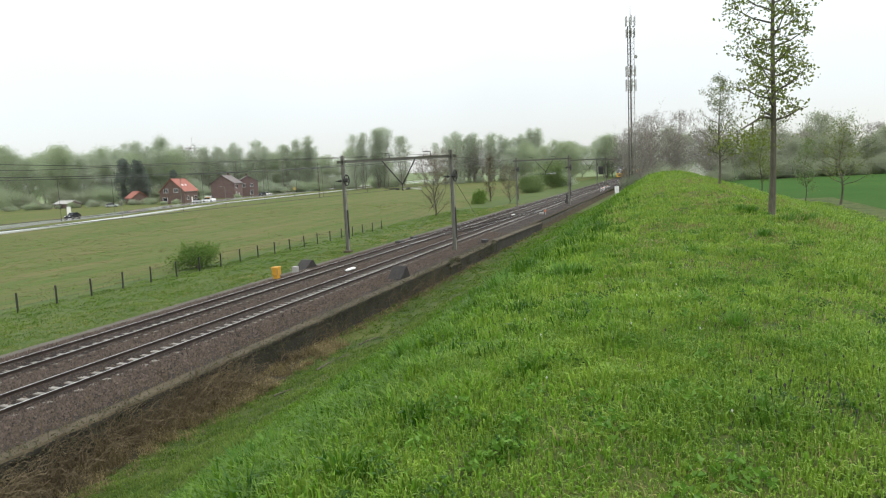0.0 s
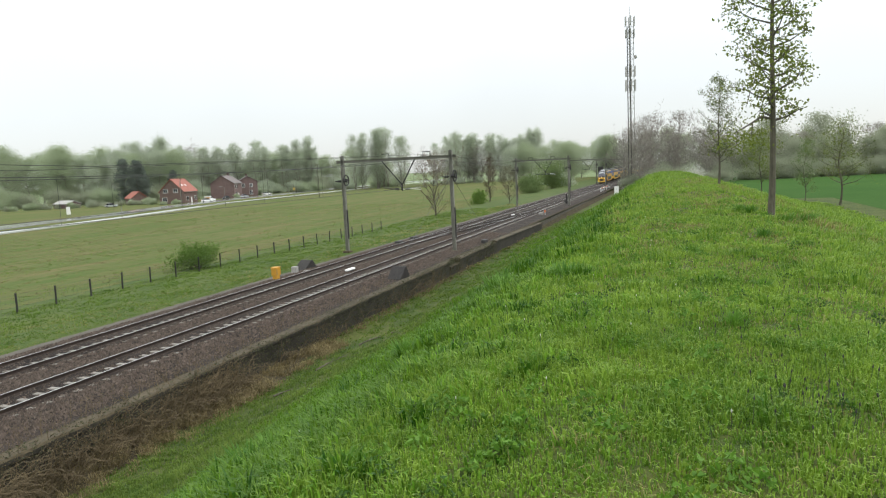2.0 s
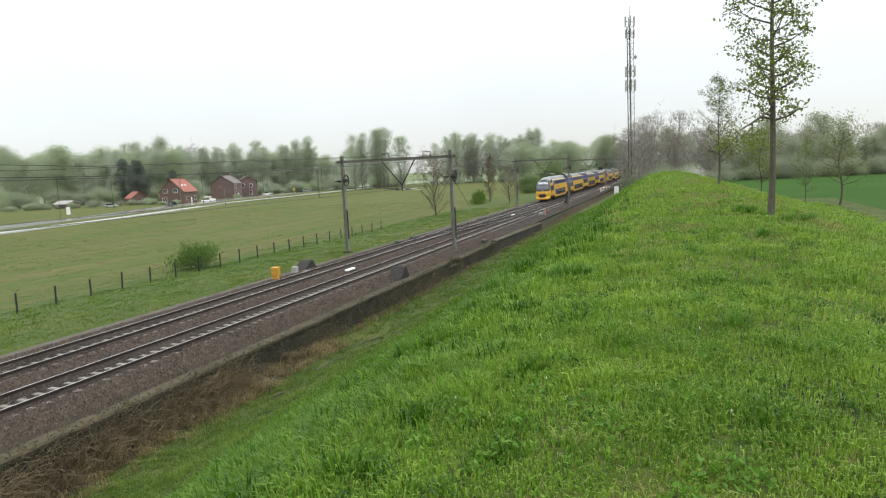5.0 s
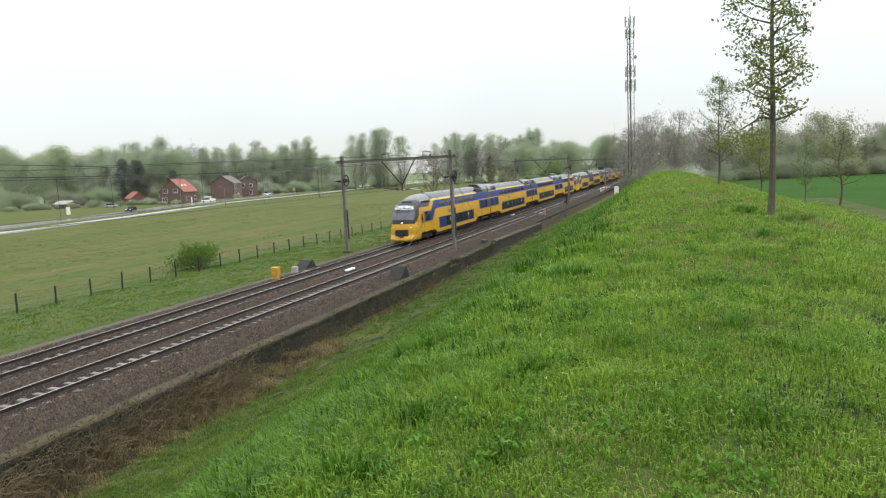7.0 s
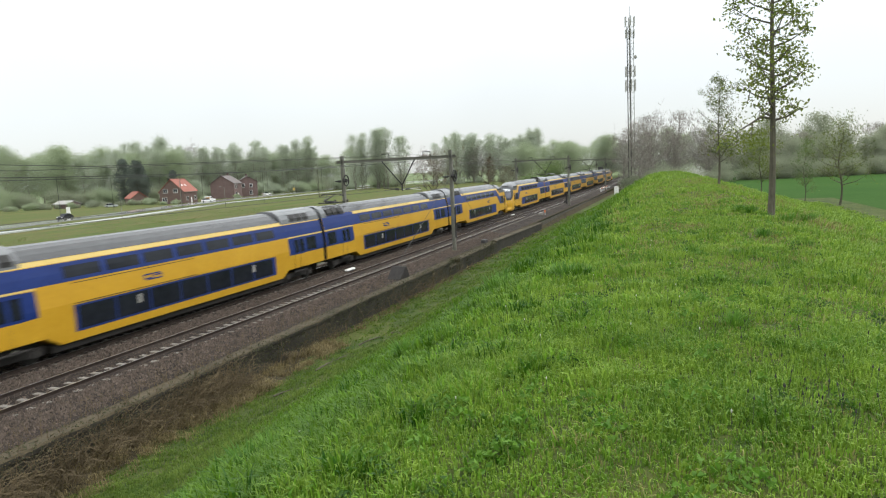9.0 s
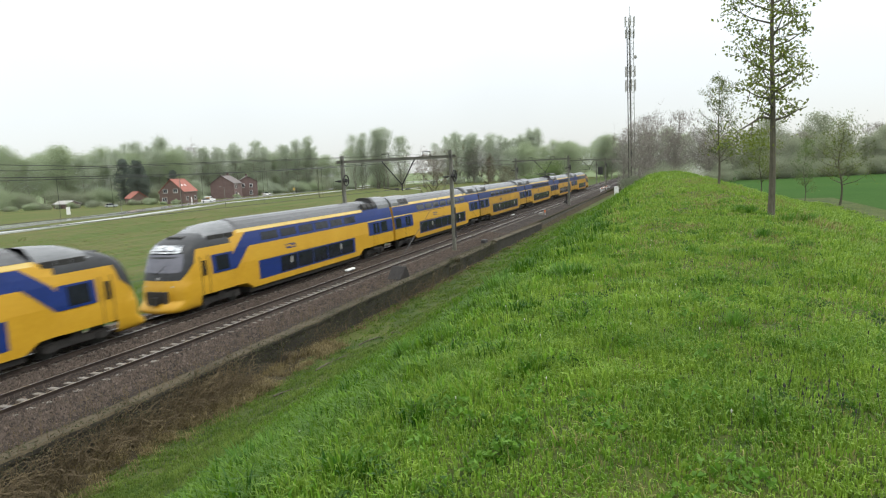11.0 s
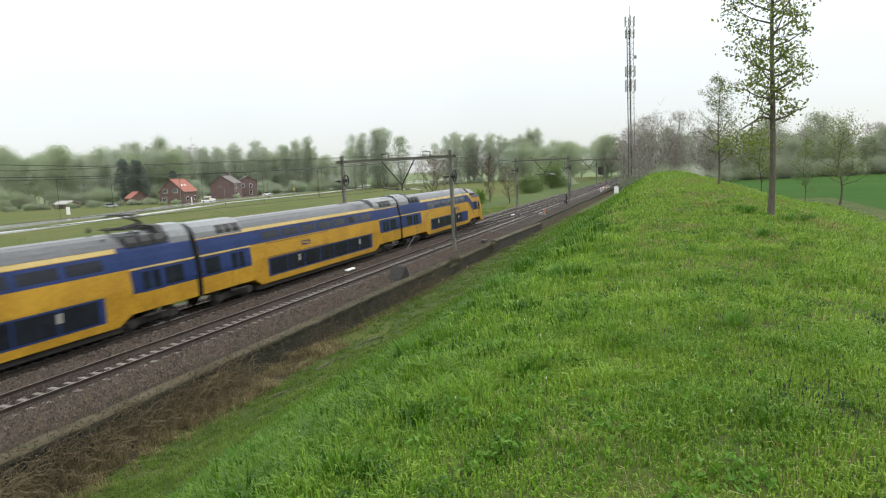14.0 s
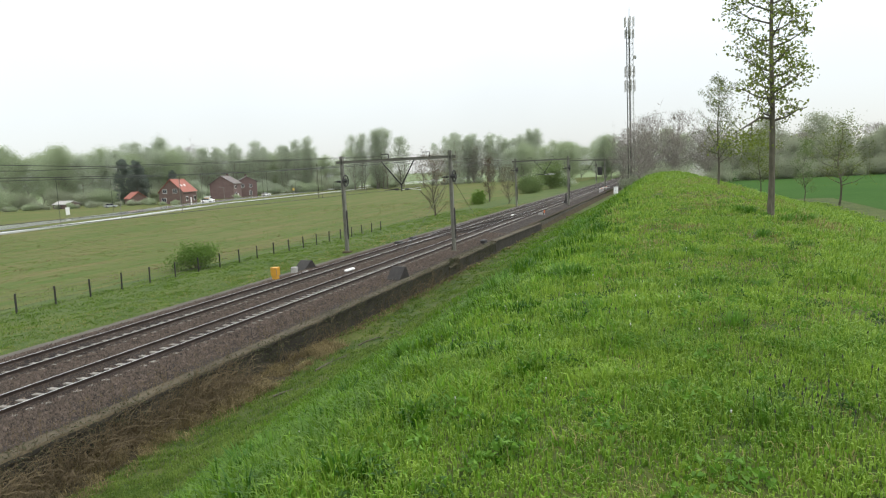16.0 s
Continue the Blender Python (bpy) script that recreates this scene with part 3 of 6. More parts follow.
def mid_car(collector=""):
    L = 26.75
    c = thing("train_carriage", pose(0, 0, 0), "yellow and blue double-deck railway carriage with a grey roof", "train carriage", "carriages of the train")
    st = [(0.21, 0.95, 1), (4.7, 0.95, 1), (5.4, 0.55, 1), (L - 5.4, 0.55, 1), (L - 4.7, 0.95, 1), (L - 0.21, 0.95, 1)]
    bm = bmesh.new()
    vs = loft(bm, body_rings(st))
    for r in (vs[0], list(reversed(vs[-1]))):
        bm.faces.new(r)
    part("body", bm, M["yellow"], c)
    bm = bmesh.new()
    panel(bm, 5.0 if collector == "front" else 0.21, L - (5.0 if collector == "rear" else 0.21), 3.87, 4.05, 0.006)
    part("cantrail_strip", bm, M["cream"], c)
    if collector:
        plate("upper_band_end", c, *((0.21, 5.0) if collector == "front" else (L - 5.0, L - 0.21)), 3.84, 4.05, 0.006, M["blue"])
    bm = bmesh.new()
    vs = loft(bm, roof_rings([st[0], st[-1]]))
    for r in (vs[0], list(reversed(vs[-1]))):
        bm.faces.new(r)
    part("roof", bm, M["roof"], c, smooth=False)
    common(c, L, 0, 0, 5.4, L - 5.4, 0.21, L - 0.21, 6.1, L - 6.1, 5.9, L - 5.9)
    vestibule(c, 0.2, 4.5, 2.6)
    vestibule(c, L - 4.5, L - 0.2, L - 3.95)
    if collector == "front":
        roof_unit(c, 0.2, 0.9, 1.0, 3.6)
        pantograph(c, 4.5, -1)
    else:
        roof_unit(c, 0.2, 4.15, 1.9, 4.0, 1 if collector else 0)
    if collector == "rear":
        pantograph(c, L - 3.9, 1)
        roof_unit(c, L - 1.6, L - 0.2, L - 4.4, L - 1.8, -1)
    else:
        roof_unit(c, L - 4.9, L - 0.2, L - 3.9, L - 1.5)
    pinstripes(c, 6.2, 13.5)
    wheelset(c, 3.1)
    wheelset(c, L - 3.1)
    gangway(c, L)
    return c


NZ = [(0.34, 0.58, 1.15), (0.42, 0.42, 1.28), (0.58, 0.45, 1.34), (0.8, 0.72, 1.37), (0.94, 0.85, 1.39), (0.95, 0.85, 1.39), (1.3, 0.86, 1.4), (1.6, 0.88, 1.4), (1.7, 0.92, 1.39), (1.95, 0.98, 1.385), (2.3, 1.08, 1.37), (2.7, 1.22, 1.34), (3.1, 1.34, 1.29), (3.4, 1.5, 1.235), (3.7, 1.82, 1.17), (3.95, 2.35, 1.0), (4.12, 3.0, 0.75), (4.2, 3.8, 0.4), (4.22, 4.4, 0.05)]


def nose_row(z, yf, w, off=0.0):
    """Half outline of the nose at one height; its ninth point lies on the edge of the grey upper nose."""
    rnd, row = 0.92, []
    top = math.pi / 2 if z < 1.85 or z > 2.6 else radians(50 + 40 * min(1.0, (z - 1.9) / 0.65))
    for k in range(9):
        a = top * k / 8
        row.append(((w + off) * math.sin(a) ** 0.7, yf - off + rnd * (1 - max(0.0, math.cos(a)) ** 0.7), z))
    yb = max(yf + rnd + 0.03, min(1.25 + (z - 1.6) * 0.6, 5.0))
    row.append((w + off, yb if z > 2.6 else yf + rnd + 0.03, z))
    row.append((w + off, 2.2 if z < 0.945 else max(yb + 0.02, 4.2), z))
    row.append((w + off, 2.5 if z < 0.945 else 5.3, z))
    return row


def end_car(lamp):
    L = 27.53
    c = thing("train_carriage", pose(0, 0, 0), "yellow and blue double-deck driving carriage with rounded grey nose", "train carriage", "carriages of the train")
    st = [(5.25, 0.95, 0.74), (6.1, 0.92, 1), (6.4, 0.9, 1), (7.0, 0.55, 1), (L - 6.8, 0.55, 1), (L - 6.1, 0.95, 1), (L - 0.21, 0.95, 1)]
    bm = bmesh.new()
    vs = loft(bm, body_rings(st))
    for r in (vs[0], list(reversed(vs[-1]))):
        bm.faces.new(r)
    part("body", bm, M["yellow"], c)
    bm = bmesh.new()
    panel(bm, 6.1, L - 5.5, 3.87, 4.05, 0.006)
    part("cantrail_strip", bm, M["cream"], c)
    plate("upper_band_end", c, L - 5.5, L - 0.21, 3.84, 4.05, 0.006, M["blue"])
    bm = bmesh.new()
    vs = loft(bm, roof_rings([(5.6, 0, 0.74), (6.5, 0, 1), st[-1]]))
    for r in (vs[0], list(reversed(vs[-1]))):
        bm.faces.new(r)
    part("roof", bm, M["roof"], c)
    # cab: yellow skirt and sides, grey upper nose
    skirt, mask, rows = bmesh.new(), bmesh.new(), [nose_row(*r) for r in NZ]
    for i, (a, b) in enumerate(zip(rows, rows[1:])):
        for k in range(11):
            grey = (NZ[i][0] >= 1.9 and k < 8) or (NZ[i][0] >= 2.6 and k < 9) or NZ[i][0] >= 3.39
            for sg in (-1, 1):
                q = [(sg * p[0], p[1], p[2]) for p in (a[k], a[k + 1], b[k + 1], b[k])]
                bm2 = mask if grey else skirt
                f = [bm2.verts.new(p) for p in (q if sg > 0 else reversed(q))]
                bm2.faces.new(f)
    for b2 in (skirt, mask):
        bmesh.ops.remove_doubles(b2, verts=b2.verts[:], dist=0.002)
    part("cab", skirt, M["yellow"], c, smooth=True)
    nose = part("upper_nose", mask, M["mask"], c, "dark grey upper nose of the cab", smooth=True)
    ws = bmesh.new()
    wr = [nose_row(z, float(np.interp(z, [r[0] for r in NZ], [r[1] for r in NZ])), float(np.interp(z, [r[0] for r in NZ], [r[2] for r in NZ])), 0.018) for z in (2.34, 2.5, 2.8, 3.25)]
    for a, b in zip(wr, wr[1:]):
        for k in range(5):
            for sg in (-1, 1):
                q = [ws.verts.new((sg * p[0], p[1], p[2])) for p in (a[k], a[k + 1], b[k + 1], b[k])]
                ws.faces.new(q if sg > 0 else list(reversed(q)))
    bmesh.ops.remove_doubles(ws, verts=ws.verts[:], dist=0.002)
    wsp = part("windscreen", ws, M["screen"], nose, "dark tinted windscreen", smooth=True)
    part("wiper", tubes(([(-0.2, 1.02, 2.22), (0.35, 1.2, 2.7)], 0.015), ([(0.4, 1.06, 2.22), (0.85, 1.34, 2.7)], 0.015)), M["dark"], wsp)
    # pane that carries the painted sky reflection
    us_ = bmesh.new()
    wr = [nose_row(z, float(np.interp(z, [r[0] for r in NZ], [r[1] for r in NZ])), float(np.interp(z, [r[0] for r in NZ], [r[2] for r in NZ])), 0.02) for z in (3.3, 3.5, 3.68)]
    for a, b in zip(wr, wr[1:]):
        for k in range(4):
            for sg in (-1, 1):
                q = [us_.verts.new((sg * p[0], p[1], p[2])) for p in (a[k], a[k + 1], b[k + 1], b[k])]
                us_.faces.new(q if sg > 0 else list(reversed(q)))
    bmesh.ops.remove_doubles(us_, verts=us_.verts[:], dist=0.002)
    part("upper_glass", us_, M["skyglass"], nose, "pane above the windscreen with the sky's reflection painted on", smooth=True)
    part("destination_display", boxes((-0.6, 0.6, 1.40, 1.8, 3.24, 3.30)), M["glass"], nose)
    part("coupler_recess", boxes((-0.66, 0.66, 0.76, 1.2, 0.7, 1.42), bevel=0.02), M["under"], c, "dark coupler opening")
    part("coupler", boxes((-0.2, 0.2, 0.5, 1.1, 0.8, 1.15), (-0.26, 0.26, 0.44, 0.52, 0.78, 1.17)), M["dark"], c)
    for sx in (-0.85, 0.85):
        bm = bmesh.new()
        tube(bm, [(sx, 0.98, 1.64), (sx, 1.4, 1.64)], 0.055, 10)
        part("headlight", bm, M[lamp], c, "round end light")
    bm = bmesh.new()
    tube(bm, [(0, 0.95, 2.06), (0, 1.4, 2.06)], 0.07, 10)
    part("headlight", bm, M["lamp" if lamp == "lamp" else "lens"], c, "round end light")
    # cab door, side windows and the slanting blue band
    for sb, sg in zip(plate("cab_side_band", c, 3.5, 5.32, 1.94, 2.94, 0.02, M["blue"]), (-1, 1)):
        bm = bmesh.new()
        panel(bm, 3.8, 4.9, 2.05, 2.85, 0.026, sides=(sg,))
        part("cab_window", bm, M["glass"], sb)
        bm = bmesh.new()
        edge = [(1.94, 5.3, 5.5), (2.15, 5.3, 5.76), (2.7, 5.3, 6.4), (3.03, 5.62, 6.82), (3.45, 6.2, 7.3), (3.84, 6.75, 7.75)]
        for (za, la, ra), (zb, lb, rb) in zip(edge, edge[1:]):
            poly = ((la, za), (ra, za), (rb, zb), (lb, zb))
            vs = [bm.verts.new((sg * (half(z) + 0.024), y, z)) for y, z in poly]
            vi = [bm.verts.new((sg * (half(z) - 0.02), y, z)) for y, z in poly]
            bm.faces.new(vs)
            for k in range(4):
                bm.faces.new((vs[k], vi[k], vi[(k + 1) % 4], vs[(k + 1) % 4]))
        bmesh.ops.recalc_face_normals(bm, faces=bm.faces[:])
        part("slanting_band", bm, M["blue"], c, "blue band slanting up to the upper deck")
    plate("cab_window", c, 2.75, 3.0, 1.95, 2.75, 0.02, M["glass"])
    bm = bmesh.new()
    for y in (2.6, 3.2):
        panel(bm, y, y + 0.03, 0.95, 3.0, 0.014)
    part("cab_door_frame", bm, M["dark"], c)
    bm = bmesh.new()
    loft(bm, [[(x, y, z) for x, z in ((-1.12, 3.7), (-1.02, zs), (-0.6, zt - 0.06), (0, zt), (0.6, zt - 0.06), (1.02, zs), (1.12, 3.7))] for y, zs, zt in ((2.9, 3.72, 3.9), (3.5, 3.98, 4.28), (4.2, 4.08, 4.5), (5.3, 4.12, 4.6), (6.0, 4.15, 4.62))])
    dome = part("cab_roof_dome", bm, M["cleanroof"], c, "pale grey domed housing behind the cab", smooth=True)
    for k in range(3):
        for sg in (-1, 1):
            x0, x1 = sorted((sg * 1.0, sg * 1.145))
            part("grille", boxes((x0, x1, 3.6 + 0.75 * k, 4.25 + 0.75 * k, 3.68, 3.98), bevel=0.02), M["dark"], dome)
    part("cab_roof_vent", boxes((-0.5, 0.5, 2.35, 3.0, 3.9, 4.06), bevel=0.05), M["dark"], c)
    common(c, L, 0, 0, 7.2, L - 6.8, 6.85, L - 0.21, 7.6, L - 7.5, 8.2, L - 7.0, 2.3)
    vestibule(c, L - 5.0, L - 0.2, L - 4.2)
    roof_unit(c, L - 2.6, L - 0.2, L - 5.3, L - 2.8, -1)
    wheelset(c, 4.4)
    wheelset(c, L - 3.3)
    return c


TRAIN = []       # (carriage, distance of its origin behind the train's front, turned round)
lead, coupled, rear = end_car("lamp"), end_car("lens"), end_car("tail")
mid = mid_car()
mid_front, mid_rear = mid_car("front"), mid_car("rear")
EC, MC, GAP = 27.53, 26.75, 0.55
at_ = 0.0
for cars in (4, 6):
    for i in range(cars):
        first, last = i == 0, i == cars - 1
        if first or last:
            c = lead if not TRAIN else rear if (cars == 6 and last) else coupled if last else copy_thing(coupled, pose(0, 0, 0))
            TRAIN.append((c, at_ + (EC if last else 0), last))
            at_ += EC
        else:
            src = mid_front if (cars, i) == (4, 2) else mid_rear if (cars, i) == (6, 3) else mid
            c = src if all(src is not t[0] for t in TRAIN) else copy_thing(src, pose(0, 0, 0))
            TRAIN.append((c, at_, False))
            at_ += MC
    at_ += GAP


# the rear carriages of the second unit carry more dirt
WORN, SWAP = {}, {"yellow_lacquer": "wornyellow", "blue_lacquer": "wornblue", "pale_yellow_strip": "worncream"}
for c, _, _ in TRAIN[6:]:
    for ob in c.children_recursive:
        if ob.data is None or ob.data.materials[0].name not in SWAP:
            continue
        if ob.data.name not in WORN:
            me = ob.data.copy()
            me.materials[0] = M[SWAP[ob.data.materials[0].name]]
            WORN[ob.data.name] = me
        ob.data = WORN[ob.data.name]


# ---- retaining wall ----
def wall_piece(y0, y1, top, end=None, x0=-16.85):
    """Concrete wall with a worn capping; top: height of its upper edge at y0, end: at y1."""
    end = top if end is None else end
    bm = bmesh.new()
    ys = list(np.arange(y0, y1, 0.45)) + [y1]
    vs = []
    for y in ys:
        t = top + (end - top) * (y - y0) / (y1 - y0)
        j = 0.05 * noise.noise((y * 0.9, 0, 2)) + 0.035 * noise.noise((y * 3.1, 5, 2))
        e = 0.03 * noise.noise((y * 2.3, 9, 1))
        vs.append([bm.verts.new(p) for p in ((x0, y, -1.6), (x0, y, t + j), (x0 + 0.42 + e, y, t + j - 0.02), (x0 + 0.47 + e, y, t + j - 0.08), (x0 + 0.47 + e, y, t - 0.2 + j), (x0 + 0.40, y, t - 0.25 + j), (x0 + 0.42 + j, y, -1.6))])
    for a, b in zip(vs, vs[1:]):
        for k in range(6):
            f = bm.faces.new((a[k], b[k], b[k + 1], a[k + 1]))
            # lip, underside and front face get the concrete with painted shade
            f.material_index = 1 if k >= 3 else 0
    bm.faces.new(vs[0])
    bm.faces.new(list(reversed(vs[-1])))
    bmesh.ops.recalc_face_normals(bm, faces=bm.faces[:])
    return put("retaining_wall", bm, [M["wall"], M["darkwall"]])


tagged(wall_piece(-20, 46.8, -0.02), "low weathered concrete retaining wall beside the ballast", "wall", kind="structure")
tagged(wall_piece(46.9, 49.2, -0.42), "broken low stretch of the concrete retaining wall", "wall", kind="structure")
tagged(wall_piece(49.3, 60.4, -0.10), "low concrete retaining wall beside the ballast, shade painted on its face", "wall", kind="structure")
tagged(wall_piece(60.5, 83.0, 0.02, -0.28), "low concrete retaining wall that ends at the slope, shade painted on its face", "wall", kind="structure")


def pile_wall(y0, y1):
    """Ribbed steel sheet piles that hold the ballast beyond the concrete wall."""
    bm = bmesh.new()
    ys, ring = np.arange(y0, y1, 0.3), []
    for i, y in enumerate(ys):
        x = -16.75 + (0.0, 0.12, 0.12, 0.0)[i % 4] - 0.006 * (y - y0)
        ring.append([bm.verts.new(p) for p in ((x - 0.04, y, -1.6), (x - 0.04, y, -0.3), (x, y, -0.3), (x, y, -1.6))])
    for a, b in zip(ring, ring[1:]):
        for k in range(3):
            bm.faces.new((a[k], b[k], b[k + 1], a[k + 1]))
    bm.faces.new(ring[0])
    bm.faces.new(list(reversed(ring[-1])))
    bmesh.ops.recalc_face_normals(bm, faces=bm.faces[:])
    tagged(put("sheet_pile_wall", bm, M["pile"]), "grey-brown ribbed sheet piling along the ballast", "wall", kind="structure")


M["pile"] = mat("sheet_pile_steel", (0.06, 0.055, 0.046), (0.13, 0.12, 0.10), 0.85, 0.1, scale=0.8, fine=8, bump=0.3)
pile_wall(83.2, 172)


# ---- overhead line ----
def portal(y, x0, x1, H=8.35):
    p = thing("catenary_portal", pose(0, y, 0), "weathered steel overhead line portal across both tracks", "catenary portal", "overhead line portals")
    for x in (x0, x1):
        c = part("column", boxes((x - 0.15, x - 0.125, -0.13, 0.13, -0.3, H + 0.25), (x + 0.125, x + 0.15, -0.13, 0.13, -0.3, H + 0.25), (x - 0.125, x + 0.125, -0.01, 0.01, -0.3, H + 0.25)), M["galv"], p)
        part("footing", boxes((x - 0.35, x + 0.35, -0.35, 0.35, -0.9, -0.2), bevel=0.05), M["wall"], c)
        part("cable_duct", boxes((x + 0.13, x + 0.25, -0.06, 0.06, 0.9, 3.6)), M["cover"], c)
        bm = bmesh.new()
        for k in range(12):
            a0, a1 = math.tau * k / 12, math.tau * (k + 1) / 12
            tube(bm, [(x + 0.3, 0.5 * math.cos(a0), 6.35 + 0.5 * math.sin(a0)), (x + 0.3, 0.5 * math.cos(a1), 6.35 + 0.5 * math.sin(a1))], 0.06, 5)
        for k in range(4):
            a0 = math.pi * k / 4
            tube(bm, [(x + 0.3, 0.5 * math.cos(a0), 6.35 + 0.5 * math.sin(a0)), (x + 0.3, -0.5 * math.cos(a0), 6.35 - 0.5 * math.sin(a0))], 0.02, 5)
        tube(bm, [(x, 0, 6.35), (x + 0.4, 0, 6.35)], 0.16, 8)
        part("tension_wheel", bm, M["dark"], c)
        bm = bmesh.new()
        tube(bm, [(x - 0.1, 0.1, 6.3), (x - 0.9, 0.1, 6.3)], 0.05, 6)
        tube(bm, [(x - 0.3, 0.1, 6.3), (x - 0.36, 0.1, 6.3), (x - 0.44, 0.1, 6.3), (x - 0.5, 0.1, 6.3), (x - 0.6, 0.1, 6.3), (x - 0.66, 0.1, 6.3)], [0.05, 0.13, 0.13, 0.05, 0.13, 0.05], 8)
        part("insulator", bm, M["dark"], c)
    part("beam", boxes((x0 - 0.6, x1 + 0.5, -0.13, 0.13, H - 0.42, H - 0.39), (x0 - 0.6, x1 + 0.5, -0.13, 0.13, H - 0.2, H - 0.17), (x0 - 0.6, x1 + 0.5, -0.01, 0.01, H - 0.39, H - 0.2)), M["galv"], p)
    xm = 0.5 * (x0 + x1) + 0.6
    part("hanger", tubes(([(xm - 1.9, 0, H - 0.4), (xm, 0, 5.75)], 0.055), ([(xm + 1.3, 0, H - 0.4), (xm, 0, 5.75)], 0.055), ([(xm, 0, 5.9), (xm, 0, 5.2)], 0.06)), M["dark"], p)
    for dx in (-2.0, 2.0):
        part("registration_arm", tubes(([(xm, 0, 5.35), (xm + dx * 0.9, 0, 5.5)], 0.03), ([(xm + dx * 0.3, 0, 5.42), (xm + dx * 0.9, 0, 5.28)], 0.03)), M["white" if dx > 0 else "dark"], p)
        bm = bmesh.new()
        for k in range(4):
            tube(bm, [(xm + dx * (0.18 + 0.05 * k), 0, 5.36 + 0.01 * k), (xm + dx * (0.2 + 0.05 * k), 0, 5.37 + 0.01 * k)], 0.11, 8)
        part("insulator", bm, M["dark"], p)
    for tx in (FAR, NEAR):
        part("wire_support", tubes(([(tx - 0.35, 0, H - 0.18), (tx - 0.35, 0, H + 0.22), (tx + 0.35, 0, H + 0.22), (tx + 0.35, 0, H - 0.18)], 0.045)), M["dark"], p)
    return p


portal(54.8, -29.3, -18.7)
portal(117, -27.6, -18.2, 8.2)
portal(179, -27.6, -18.2, 8.2)
portal(241, -27.6, -18.2, 8.2)


def wires():
    for tx in (FAR, NEAR):
        w = thing("overhead_line", pose(0, 0, 0), "thin dark contact and carrier wires above the track", "overhead wire", "overhead wires")
        feed = bmesh.new()
        spans = [-69.2, -7.2, 54.8, 117, 179, 241, 303]
        con, car = bmesh.new(), bmesh.new()
        line = []
        for a, b in zip(spans, spans[1:]):
            pts = [(tx + 0.1, a + (b - a) * k / 10, 7.95 - 0.72 * (1 - (2 * k / 10 - 1) ** 2)) for k in range(11)]
            line += pts if not line else pts[1:]
            for k in range(1, 10):
                bm = bmesh.new()
                tube(bm, [pts[k], (tx + 0.1, pts[k][1], 5.55)], 0.009, 3, False)
                part("dropper", bm, M["wire"], w)
        tube(car, line, 0.017, 4, False)
        tube(con, [(tx + 0.1, spans[0], 5.55), (tx + 0.1, spans[-1], 5.55)], 0.016, 4, False)
        tube(feed, [(tx - 0.7, -70, 8.25), (tx - 0.7, -7.2, 8.3), (tx - 0.7, 20, 7.65), (tx - 0.7, 54.8, 8.35), (tx - 0.7, 86, 7.75), (tx - 0.7, 117, 8.3), (tx - 0.7, 303, 8.2)], 0.017, 4, False)
        part("feeder_wire", feed, M["wire"], w)
        part("carrier_wire", car, M["wire"], w)
        part("contact_wire", con, M["wire"], w)


wires()


# ---- trees ----
def leaf_cloud(pts, size, rnd, flat=0.6):
    """One small bent leaf (or clump) at each point."""
    n = len(pts)
    pts = np.asarray(pts)
    a = rnd.normal(size=(n, 3))
    a /= np.linalg.norm(a, axis=1)[:, None]
    b = rnd.normal(size=(n, 3))
    b -= (b * a).sum(1)[:, None] * a
    b /= np.linalg.norm(b, axis=1)[:, None]
    s = size * rnd.uniform(0.6, 1.3, size=(n, 1))
    nrm = np.cross(a, b) * s * 0.22
    v = np.stack([pts - a * s * 0.5, pts + b * s * 0.32 * flat + nrm, pts + a * s * 0.5, pts - b * s * 0.32 * flat + nrm], 1).reshape(-1, 3)
    i = np.arange(n)[:, None] * 4
    f = np.concatenate([i + np.array([[0, 1, 2]]), i + np.array([[0, 2, 3]])]).tolist()
    return v.tolist(), f


